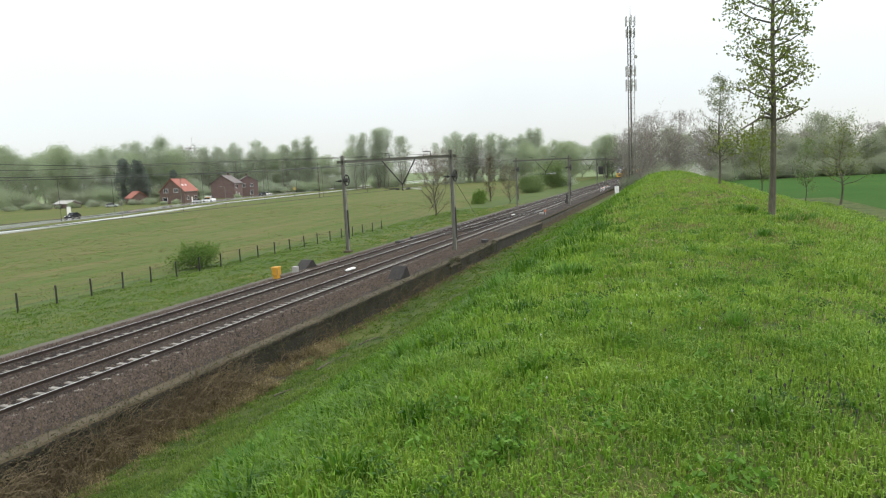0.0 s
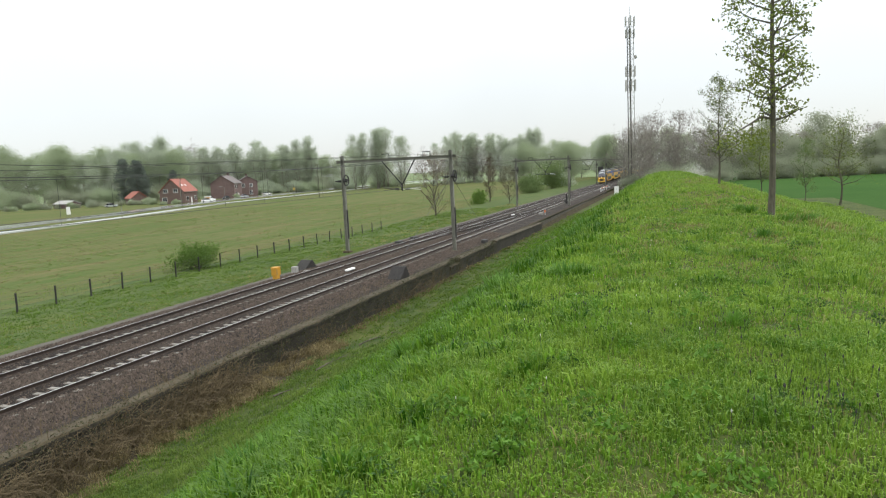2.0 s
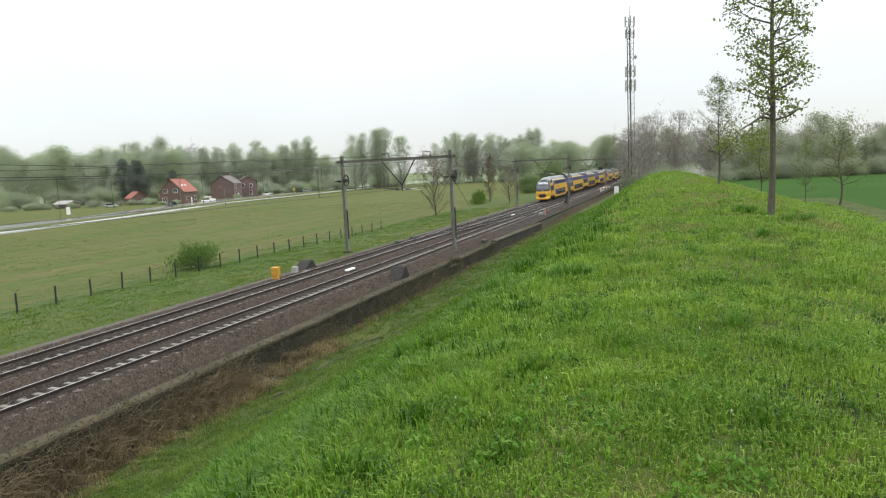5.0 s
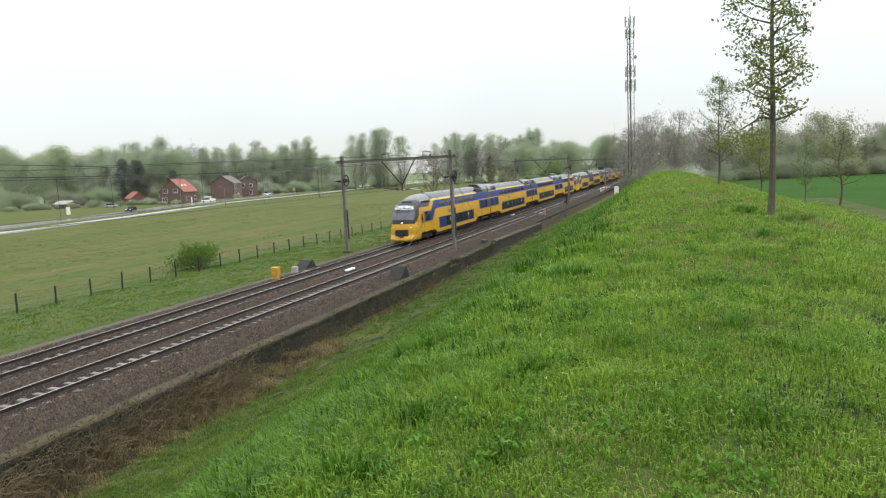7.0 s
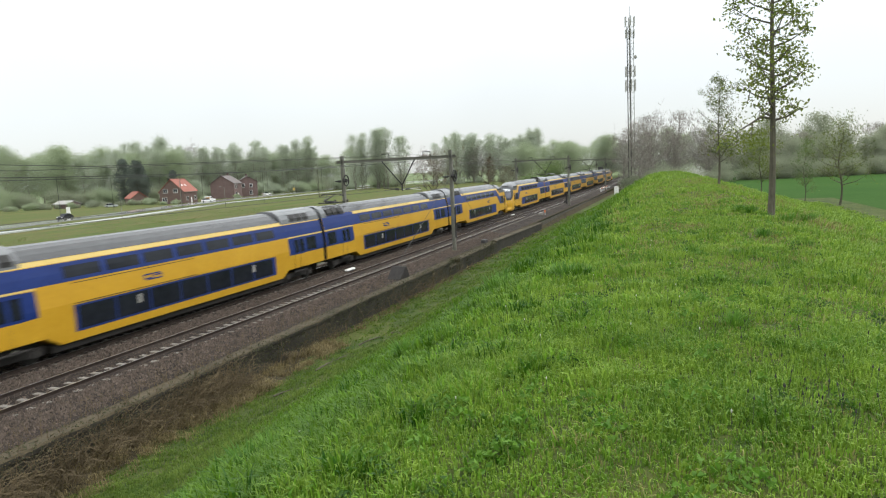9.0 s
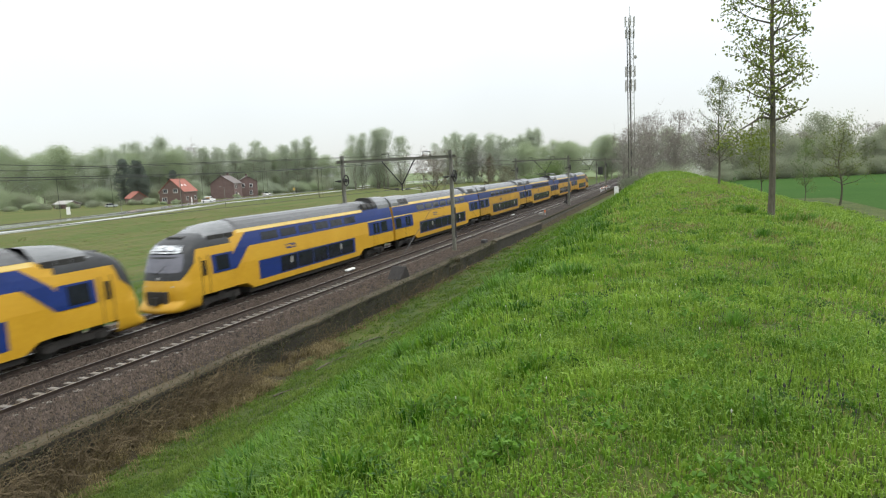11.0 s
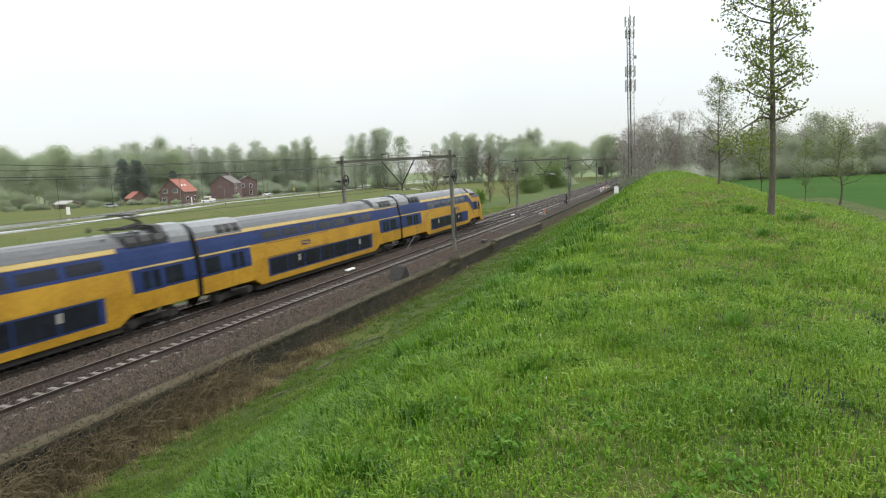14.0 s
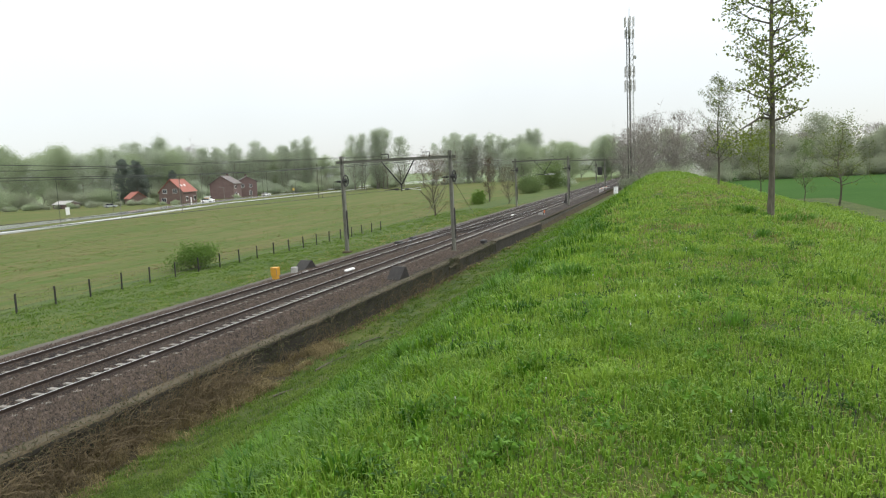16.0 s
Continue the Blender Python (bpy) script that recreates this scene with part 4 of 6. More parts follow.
def grow(h, r0, rnd, first=0.3, reach=0.22, limbs=22, up=0.55, twigs=3, bend=0.02):
    """Trunk with limbs and twigs; returns the mesh and the points where leaves grow."""
    bm = bmesh.new()
    tr = [Vector((bend * h * math.sin(k * 0.9 + rnd.uniform(0, 0.5)), bend * h * math.cos(k * 1.1), h * k / 10)) for k in range(11)]
    tr[0] = Vector((0, 0, -0.3))
    tube(bm, tr, [r0 * (1.25 if k == 0 else 1.05 - k / 10.2) for k in range(11)], 8)
    tips = []
    for i in range(limbs):
        t = first + (0.97 - first) * (i + rnd.uniform(0, 0.9)) / limbs
        k = min(9, int(t * 10))
        p = tr[k].lerp(tr[k + 1], t * 10 - k)
        az = i * 2.4 + rnd.uniform(-0.4, 0.4)
        shape = math.sin(math.pi * min(1, 0.25 + 0.75 * (t - first) / (1 - first))) ** 0.8 + 0.12
        ln = reach * h * shape * rnd.uniform(0.7, 1.2)
        d = Vector((math.cos(az), math.sin(az), up * rnd.uniform(0.6, 1.3)))
        q = [p, p + d * ln * 0.5 + Vector((0, 0, -0.02 * ln)), p + d * ln + Vector((0, 0, 0.12 * ln))]
        rr = r0 * (1.02 - t) * 0.5 + 0.006
        tube(bm, q, [rr, rr * 0.6, rr * 0.25], 5, False)
        tips.append((q[1], 0.6))
        tips.append((q[2], 1.0))
        for _ in range(twigs):
            s = rnd.uniform(0.3, 1)
            o = q[1].lerp(q[2], s) if s > 0.5 else q[0].lerp(q[1], s * 2)
            e = o + Vector(rnd.normal(size=3).tolist()) * ln * 0.28 + Vector((0, 0, 0.1 * ln))
            tube(bm, [o, e], [rr * 0.35, rr * 0.12], 4, False)
            tips.append((e, 0.9))
            tips.append((o.lerp(e, 0.5), 0.7))
    return bm, tips


SWAY = []       # trees in the order they were built


def tree(name, m, label, category, h, r0, leaf, n, size, seed, group="", spread=0.05, bark="bark", **kw):
    rnd = np.random.default_rng(seed)
    t = thing(name, m, label, category, group)
    bm, tips = grow(h, r0, rnd, **kw)
    part("trunk", bm, M[bark], t)
    SWAY.append(t)
    idx = rnd.integers(0, len(tips), n)
    base = np.array([tips[i][0][:] for i in idx])
    v, f = leaf_cloud(base + rnd.normal(size=(n, 3)) * spread * h * np.array([1, 1, 0.8]), size, rnd, 1.0)
    share("crown", cloud_mesh("crown", v, f, M[leaf]), t, pose(0, 0, 0))
    return t


def place(src, x, y, k=1.0, kz=None, z=None, rz=None):
    """A copy of a tree, turned and scaled."""
    zz = land(x, y) if z is None else z
    m = pose(x, y, zz, 0, 0, random.uniform(0, 360) if rz is None else rz) @ Matrix.Diagonal((k, k, kz or k, 1))
    return copy_thing(src, m)


def bare(name, m, label, h, seed, group="", bark="twig", **kw):
    rnd = np.random.default_rng(seed)
    t = thing(name, m, label, "tree", group)
    bm, tips = grow(h, h * 0.014, rnd, **kw)
    part("trunk", bm, M[bark], t)
    idx = rnd.integers(0, len(tips), 1500)
    base = np.array([tips[i][0][:] for i in idx])
    n = len(base)
    d = rnd.normal(size=(n, 3)) + np.array([0, 0, 0.8])
    d /= np.linalg.norm(d, axis=1)[:, None]
    L = h * 0.075 * rnd.uniform(0.5, 1.3, size=(n, 1))
    o = np.cross(d, rnd.normal(size=(n, 3)))
    o = o / np.linalg.norm(o, axis=1)[:, None] * h * 0.0022
    base = base + rnd.normal(size=(n, 3)) * h * 0.02
    v = np.stack([base - o, base + o, base + d * L], 1).reshape(-1, 3).tolist()
    f = (np.arange(n)[:, None] * 3 + np.array([[0, 1, 2]])).tolist()
    share("brushwood", cloud_mesh("brushwood", v, f, M["twig" if bark == "twig" else "cane"]), t, pose(0, 0, 0))
    return t


def bush(name, m, label, rx, rz, leaf, n, size, seed, group=""):
    rnd = np.random.default_rng(seed)
    t = thing(name, m, label, "bush", group)
    bm, pts = bmesh.new(), []
    for i in range(16):
        a, e = rnd.uniform(0, math.tau), rnd.uniform(0.25, 1.3)
        d = Vector((math.cos(a) * math.cos(e) * rx, math.sin(a) * math.cos(e) * rx, math.sin(e) * rz * 1.3)) * rnd.uniform(0.65, 0.95)
        q = [Vector((d.x * 0.08, d.y * 0.08, -0.1)), d * 0.5 + Vector((0, 0, 0.1)), d]
        tube(bm, q, [0.03, 0.02, 0.008], 4, False)
        pts += [q[1], q[2], q[1].lerp(q[2], 0.5), q[1].lerp(q[2], 0.75)]
    part("stems", bm, M["bark"], t)
    idx = rnd.integers(0, len(pts), n)
    base = np.array([pts[i][:] for i in idx]) + rnd.normal(size=(n, 3)) * np.array([rx * 0.2, rx * 0.2, rz * 0.16])
    base[:, 2] = np.maximum(base[:, 2], 0.05)
    v, f = leaf_cloud(base, size, rnd, 1.0)
    share("foliage", cloud_mesh("foliage", v, f, M[leaf]), t, pose(0, 0, 0))
    return t


G = lambda x, y: land(x, y)
# young trees on the dyke and at its foot
tree("tree", pose(2.4, 20.2, G(2.4, 20.2), 0, 0, 40), "young broadleaf tree with a slim straight trunk and sparse fresh leaves", "tree", 10.3, 0.085, "leaf_spring", 6600, 0.096, 11, "young trees along the dyke", spread=0.0105, first=0.25, reach=0.09, limbs=50, up=0.42, twigs=6, bend=0.003)
tree("tree", pose(2.45, 46.5, G(2.45, 46.5)), "slim young tree with thin spring leaves on the dyke", "tree", 6.9, 0.07, "leaf_spring", 3800, 0.09, 12, "young trees along the dyke", spread=0.02, first=0.2, reach=0.145, limbs=36, up=0.7, twigs=5, bend=0.006)
tree("tree", pose(14.3, 136, G(14.3, 136)), "slim young tree with thin spring leaves by the field", "tree", 12, 0.13, "leaf_spring", 3200, 0.22, 13, "young trees by the field", spread=0.04, first=0.2, reach=0.2, limbs=26)
tree("tree", pose(18.0, 113, G(18.0, 113)), "thin birch-like tree with few leaves by the field", "tree", 9.6, 0.08, "leaf_hedge", 1500, 0.2, 14, "young trees by the field", spread=0.03, first=0.15, reach=0.13, limbs=26, up=0.9)
tree("tree", pose(21.2, 105.5, G(21.2, 105.5)), "young tree with an open round crown by the field", "tree", 11.8, 0.16, "leaf_spring", 2600, 0.2, 15, "young trees by the field", spread=0.04, first=0.22, reach=0.27, limbs=32, up=0.5)

limb_rnd = np.random.default_rng(17)
near_tree = [o for o in bpy.data.objects if o.name == "tree"][0]
part("low_limb", tubes(([(0, 0, 2.7), (-0.28, -0.1, 2.76), (-0.5, -0.15, 2.62), (-0.95, -0.2, 2.36)], [0.04, 0.034, 0.026, 0.012]), ([(-0.5, -0.15, 2.62), (-0.53, -0.16, 2.2)], [0.02, 0.008]), ([(-0.88, -0.2, 2.42), (-0.9, -0.2, 2.0)], [0.014, 0.006])), M["bark"], near_tree)
lv, lf_ = leaf_cloud(np.array([(-0.72, -0.18, 2.18)]) + limb_rnd.normal(size=(460, 3)) * np.array([0.36, 0.28, 0.22]), 0.085, limb_rnd, 1.0)
share("low_foliage", cloud_mesh("low_foliage", lv, lf_, M["leaf_spring"]), near_tree, pose(0, 0, 0))
near_tree.matrix_basis = pose(2.4, 20.2, G(2.4, 20.2), 0, 0, 0)

# stock for the woods, in the leaf and bark colours paled for haze
POP = [tree("poplar", pose(-152 + 6 * i, 322, -1), "tall poplar in a row, its young leaves paled to imitate haze", "tree", 30, 0.35, "leaf_haze_grey", 6500, 0.36, 30 + i, "row of tall poplars", spread=0.03, bark="twig", first=0.04, reach=0.13, limbs=36, up=1.3) for i in range(2)]
OAK = [tree("tree", pose(-232 - 14 * i, 262 + 5 * i, -1), "broad tree in young leaf at the wood's edge", "tree", 23, 0.35, lf, 10000, 0.46, 40 + i, "trees of the wood", spread=0.055, bark="twig", first=0.07, reach=0.27, limbs=32, up=0.5) for i, lf in enumerate(("leaf_haze_wood", "leaf_haze_grey", "leaf_haze_wood"))]
BARE = [bare("bare_tree", pose(-9 + 9 * i, 236, -0.6), "still leafless tree with fine grey-brown twigs, paled to imitate haze", 22, 50 + i, "leafless trees", first=0.15, reach=0.27, limbs=40, up=0.7, twigs=6) for i in range(2)]
DULL = [tree("tree", pose(30 + 16 * i, 262, -0.6), "grey-green tree in the wood behind the wheat, paled to imitate haze", "tree", 20, 0.32, "leaf_haze_dull", 8000, 0.46, 46 + i, "trees of the wood", spread=0.055, bark="twig", first=0.07, reach=0.27, limbs=32, up=0.5) for i in range(2)]
FIR = [tree("fir_tree", pose(-226, 224, -1), "dark conifer beside the houses", "tree", 19, 0.25, "leaf_fir", 7000, 0.5, 60, "dark conifers", spread=0.03, first=0.05, reach=0.17, limbs=44, up=0.1)]


def span(n, a, b, jit, stock, k0, k1, kz=1.0):
    for i in range(n):
        t = (i + random.uniform(0.1, 0.9)) / n
        x, y = a[0] + (b[0] - a[0]) * t + random.uniform(-jit, jit), a[1] + (b[1] - a[1]) * t + random.uniform(-jit, jit)
        k = random.uniform(k0, k1)
        place(random.choice(stock), x, y, k, k * kz * random.uniform(0.9, 1.1))


THICKET = [bush("thicket", pose(-250 - 9 * i, 246, -1), "green undergrowth along the wood's edge, paled to imitate haze", 6.5, 5.5, lf, 6000, 0.42, 65 + i, "undergrowth") for i, lf in enumerate(("leaf_haze_wood", "leaf_haze_grey", "leaf_haze_dull"))]
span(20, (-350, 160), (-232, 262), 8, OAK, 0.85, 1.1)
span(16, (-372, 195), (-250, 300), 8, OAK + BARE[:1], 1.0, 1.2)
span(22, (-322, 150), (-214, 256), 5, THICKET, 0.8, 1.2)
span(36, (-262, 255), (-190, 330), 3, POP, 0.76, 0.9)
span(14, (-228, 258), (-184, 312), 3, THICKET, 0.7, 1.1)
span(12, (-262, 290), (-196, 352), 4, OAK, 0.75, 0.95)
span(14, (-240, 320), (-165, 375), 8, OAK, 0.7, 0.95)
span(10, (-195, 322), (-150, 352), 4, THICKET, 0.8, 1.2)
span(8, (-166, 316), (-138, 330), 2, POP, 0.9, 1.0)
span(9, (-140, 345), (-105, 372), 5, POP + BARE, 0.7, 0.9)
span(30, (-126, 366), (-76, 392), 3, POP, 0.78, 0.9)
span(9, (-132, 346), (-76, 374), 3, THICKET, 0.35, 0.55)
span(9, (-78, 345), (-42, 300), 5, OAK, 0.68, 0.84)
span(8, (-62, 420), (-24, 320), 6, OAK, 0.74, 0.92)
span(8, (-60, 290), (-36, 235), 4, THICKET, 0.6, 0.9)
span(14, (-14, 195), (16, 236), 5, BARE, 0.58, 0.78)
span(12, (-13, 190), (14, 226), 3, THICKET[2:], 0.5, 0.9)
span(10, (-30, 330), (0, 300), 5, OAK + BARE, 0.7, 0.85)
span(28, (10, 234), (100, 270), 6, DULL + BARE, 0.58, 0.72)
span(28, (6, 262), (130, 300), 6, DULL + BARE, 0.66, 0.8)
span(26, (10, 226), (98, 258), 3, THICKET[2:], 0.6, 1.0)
for x, y, k in ((-177, 199, 0.28), (-181, 196.5, 0.22), (-192, 203, 0.35), (-183, 243, 0.3), (-199, 208, 0.4), (-186, 226, 0.35)):
    place(THICKET[0], x, y, k)
span(26, (-262, 172), (-196, 208), 2, THICKET, 0.2, 0.42)
for x, y, k in ((-216, 221, 0.95), (-219, 226, 0.85), (-206, 231, 0.7), (-224, 232, 0.75)):
    place(FIR[0], x, y, k)

bush("bush", pose(-40.6, 47.6, -0.95), "spreading green bush beside the fence", 2.6, 1.95, "leaf_bush", 5200, 0.15, 71)
bush("bush", pose(-41.9, 141, -1.0), "small round green bush in the field", 2.0, 2.6, "leaf_bush", 2500, 0.3, 72)
bush("bush", pose(-42, 193, -1.0), "wide green bush beside the line", 5.0, 4.6, "leaf_hedge", 6000, 0.36, 73)
bush("bush", pose(-40, 220, -1.0), "wide green bush beside the line", 6.0, 7.2, "leaf_hedge", 7000, 0.4, 74)
bush("blossom_bush", pose(4.0, 200, -0.6), "white-blossomed bush behind the dyke", 3.2, 4.6, "blossom", 1500, 0.3, 75)
bare("bare_shrub", pose(-39.1, 105, -0.95), "leafless shrub with thin twigs beside the line", 9.5, 76, bark="bark", first=0.05, reach=0.34, limbs=36, up=1.0, twigs=6)


bare("bare_shrub", pose(-41.7, 149, -0.95), "slim leafless shrub in the field", 10.0, 77, bark="bark", first=0.05, reach=0.16, limbs=30, up=1.2, twigs=5)
bare("bare_shrub", pose(-32.8, 132, -0.5), "leafless brown shrub beside the line", 7.0, 78, bark="bark", first=0.05, reach=0.3, limbs=34, up=1.0, twigs=6)
place(OAK[1], -243, 266, 0.75, 1.3)


# ---- grass on the dyke ----
def grass(name, bands, material, label, seed, lean=0.7, wild=1.0):
    """Tufts of bent blades. bands: x0, x1, y0, y1, tufts per square metre, blades in a tuft, least and most height, half width, tuft radius."""
    rnd = np.random.default_rng(seed)
    V, Fq, Ft, off = [], [], [], 0
    for x0, x1, y0, y1, per, k, h0, h1, w, rad in bands:
        m = int((x1 - x0) * (y1 - y0) * per)
        tx, ty = rnd.uniform(x0, x1, m), rnd.uniform(y0, y1, m)
        clump = np.array([noise.noise((a * 0.5, b * 0.45, 7)) + 0.7 * noise.noise((a * 1.7, b * 1.5, 1)) for a, b in zip(tx.tolist(), ty.tolist())])
        keep = rnd.uniform(0, 1, m) < np.clip(0.8 + (0.5 if wild == 1.0 else 1.1) * clump * wild, 0.7 if wild == 1.0 else 0.12, 1)
        tx, ty, clump = tx[keep], ty[keep], clump[keep]
        tz = np.array([land(a, b) for a, b in zip(tx.tolist(), ty.tolist())])
        m = len(tx)
        tall = np.clip(0.9 + 0.75 * clump * wild, 0.6, 2.0) * np.where((tx > -1.4) & (tx < 3.0), 0.7, 1.0) * np.where((tx < -8.5) & (tx > -20), 0.65, 1.0) * rnd.uniform(0.65, 1.35, m)
        n = m * k
        x, y, z, t = (np.repeat(q, k) for q in (tx, ty, tz, tall))
        ox, oy = rnd.normal(size=n) * rad, rnd.normal(size=n) * rad
        x, y = x + ox, y + oy
        h = rnd.uniform(h0, h1, n) * t
        ww = w * rnd.uniform(0.6, 1.4, n)
        la = np.arctan2(oy, ox) + rnd.normal(size=n) * 0.6
        az = la + np.pi / 2 + rnd.normal(size=n) * 0.5
        ux, uy = np.cos(az) * ww, np.sin(az) * ww
        ln = lean * h * rnd.uniform(0.2, 1.5, n)
        lx, ly = np.cos(la) * ln, np.sin(la) * ln
        P = np.stack([np.stack([x - ux, y - uy, z - 0.03], 1), np.stack([x + ux, y + uy, z - 0.03], 1),
                      np.stack([x + 0.8 * ux + 0.3 * lx, y + 0.8 * uy + 0.3 * ly, z + 0.62 * h], 1), np.stack([x - 0.8 * ux + 0.3 * lx, y - 0.8 * uy + 0.3 * ly, z + 0.62 * h], 1),
                      np.stack([x + lx, y + ly, z + h * np.clip(1.0 - 0.35 * ln / h, 0.3, 1)], 1)], 1).reshape(-1, 3)
        i = np.arange(n)[:, None] * 5 + off
        Fq.append(i + np.array([[0, 1, 2, 3]]))
        Ft.append(i + np.array([[3, 2, 4]]))
        V.append(P)
        off += 5 * n
    f = np.concatenate(Fq).tolist() + np.concatenate(Ft).tolist()
    tagged(new(name, cloud_mesh(name, np.concatenate(V).tolist(), f, material)), label, "grass", kind="stuff")


grass("grass", [(-2.6, 3.2, 1.3, 6.5, 430, 12, 0.04, 0.13, 0.0048, 0.05), (-2.8, 4.5, 6.5, 13, 150, 10, 0.04, 0.14, 0.007, 0.07), (-2.8, 7.5, 13, 26, 46, 10, 0.05, 0.16, 0.012, 0.1), (-3.2, 13, 26, 50, 9.5, 9, 0.12, 0.24, 0.02, 0.13), (-4, 20, 50, 112, 2.8, 8, 0.14, 0.26, 0.038, 0.22), (-2.6, 5.0, -5, 1.3, 90, 10, 0.05, 0.15, 0.008, 0.07), (-2.6, 12.0, -14, 1.3, 9, 9, 0.08, 0.18, 0.018, 0.12), (3.2, 7.0, 1.3, 6.5, 40, 9, 0.08, 0.2, 0.01, 0.1)], M["blade"], "short fresh green grass on the crest of the dyke", 81)
grass("tall_grass", [(-6.5, -2.3, 1.3, 6.5, 300, 12, 0.05, 0.17, 0.007, 0.05), (-9.0, -2.4, 6.5, 13, 110, 10, 0.05, 0.18, 0.0095, 0.07), (-10.0, -2.4, 13, 26, 38, 9, 0.07, 0.2, 0.016, 0.1), (-10.5, -2.8, 26, 50, 10, 9, 0.09, 0.22, 0.024, 0.14), (-14.6, -3.5, 50, 112, 2.8, 8, 0.14, 0.28, 0.038, 0.22), (-9.0, -2.3, -5, 1.3, 60, 10, 0.05, 0.16, 0.010, 0.08), (-14.0, -2.6, -14, 1.3, 9, 9, 0.08, 0.2, 0.018, 0.12)], M["lush"], "lush green tufted grass on the dyke's slope", 89)
grass("tussock", [(-5.2, -1.0, 2.6, 13, 1.5, 60, 0.10, 0.24, 0.010, 0.09), (-5.5, -1.6, 13, 34, 1.2, 60, 0.14, 0.32, 0.015, 0.16)], M["lush"], "taller dark green tussocks on the dyke's slope", 93, lean=0.6)
grass("leafy_grass", [(-5.6, -0.4, 2.0, 8, 26, 12, 0.06, 0.15, 0.010, 0.06), (-6.5, -0.8, 8, 16, 10, 12, 0.07, 0.17, 0.014, 0.09), (-0.4, 3.6, 2.0, 8, 6, 10, 0.05, 0.12, 0.009, 0.06)], M["leafy"], "broad upright fresh green blades on the slope", 94, lean=0.55)
grass("crest_tussock", [(-3.0, 3.4, 2.0, 7, 6, 45, 0.07, 0.17, 0.0075, 0.08), (-3.0, 5.0, 7, 14, 3.5, 45, 0.08, 0.2, 0.010, 0.10), (-3.0, 8.0, 14, 30, 1.2, 40, 0.1, 0.24, 0.015, 0.14)], M["blade"], "coarse fresh green grass tussocks on the crest", 95, lean=0.55)
grass("dry_grass", [(-0.6, 3.5, 1.5, 8, 24, 8, 0.03, 0.1, 0.0035, 0.14), (-1.0, 4.0, 8, 20, 18, 9, 0.05, 0.15, 0.006, 0.15), (-2.2, 5.5, 20, 60, 5, 8, 0.08, 0.22, 0.012, 0.2)], M["dry"], "withered pale blades among the green grass", 84, lean=1.2, wild=-1.0)
grass("ditch_grass", [(-15.0, -8.6, 6, 13, 100, 10, 0.05, 0.15, 0.0095, 0.07), (-15.0, -9.6, 13, 26, 40, 9, 0.05, 0.16, 0.014, 0.09), (-16.3, -10.2, 26, 50, 12, 9, 0.07, 0.17, 0.022, 0.12), (-16.3, -13.2, 50, 110, 6, 9, 0.08, 0.18, 0.03, 0.14)], M["ditchblade"], "low green grass in the ditch", 88)
grass("dead_grass", [(-16.3, -14.9, 6, 27, 34, 16, 0.2, 0.65, 0.006, 0.07), (-15.4, -14.1, 7, 19, 9, 18, 0.12, 0.45, 0.006, 0.1), (-16.2, -14.5, 18, 27, 26, 16, 0.2, 0.55, 0.007, 0.08), (-16.3, -15.5, 27, 46, 4, 14, 0.15, 0.5, 0.010, 0.09), (-16.3, -15.7, 46, 82, 2, 10, 0.2, 0.45, 0.02, 0.12), (-17.5, -16.5, 8, 60, 16, 9, 0.05, 0.26, 0.006, 0.1), (-18.4, -17.5, 8, 40, 3, 8, 0.05, 0.3, 0.006, 0.08)], M["straw"], "dead brown grass and stalks in the ditch by the wall", 82, lean=1.0, wild=1.3)
grass("field_stubble", [(-100, -41, 25, 75, 0.7, 8, 0.04, 0.12, 0.016, 0.2), (-120, -41, 75, 160, 0.2, 7, 0.05, 0.12, 0.035, 0.4)], M["straw"], "sparse withered stubble rows on the field", 86, lean=1.2)
grass("field_weeds", [(-100, -41, 25, 75, 1.3, 8, 0.03, 0.09, 0.018, 0.25), (-120, -41, 75, 160, 0.35, 7, 0.05, 0.1, 0.04, 0.5)], M["vergeblade"], "low green weeds on the field", 87, lean=1.2)
grass("verge_grass", [(-40.5, -28.5, 20, 60, 14, 8, 0.04, 0.12, 0.014, 0.13), (-41, -28.6, 60, 120, 3.5, 8, 0.06, 0.14, 0.03, 0.25)], M["vergeblade"], "rough green grass between track and fence", 83)


grass("verge_straw", [(-33.0, -28.3, 20, 60, 4, 8, 0.03, 0.11, 0.012, 0.15), (-33, -28.4, 60, 130, 2.0, 8, 0.05, 0.13, 0.03, 0.25)], M["dry"], "withered pale grass at the edge of the ballast", 96, lean=1.2)


def herbs(name, n, size, box4, seed, material, label):
    """Low broad leaves in dark tufts."""
    rnd = np.random.default_rng(seed)
    x0, x1, y0, y1 = box4
    pts = []
    for _ in range(n):
        cx, cy = rnd.uniform(x0, x1), y0 + (y1 - y0) * rnd.uniform(0, 1) ** 1.7
        r = rnd.uniform(0.06, 0.2)
        for _ in range(int(30 + 140 * r)):
            a, q = rnd.uniform(0, math.tau), r * math.sqrt(rnd.uniform(0, 1))
            x, y = cx + q * math.cos(a), cy + q * math.sin(a)
            pts.append((x, y, land(x, y) + rnd.uniform(0.04, 0.15) * (1.1 - q / r)))
    v, f = leaf_cloud(np.array(pts), size, rnd, 1.0)
    tagged(new(name, cloud_mesh(name, v, f, material)), label, "weeds", kind="stuff")


herbs("clover", 210, 0.035, (-7, 4.5, 2.5, 34), 85, M["clover"], "dark green clover and weeds in tufts on the dyke")
herbs("rosettes", 420, 0.05, (-6.5, 0.5, 2.2, 26), 97, M["herb"], "broad-leaved green weeds among the grass of the slope")
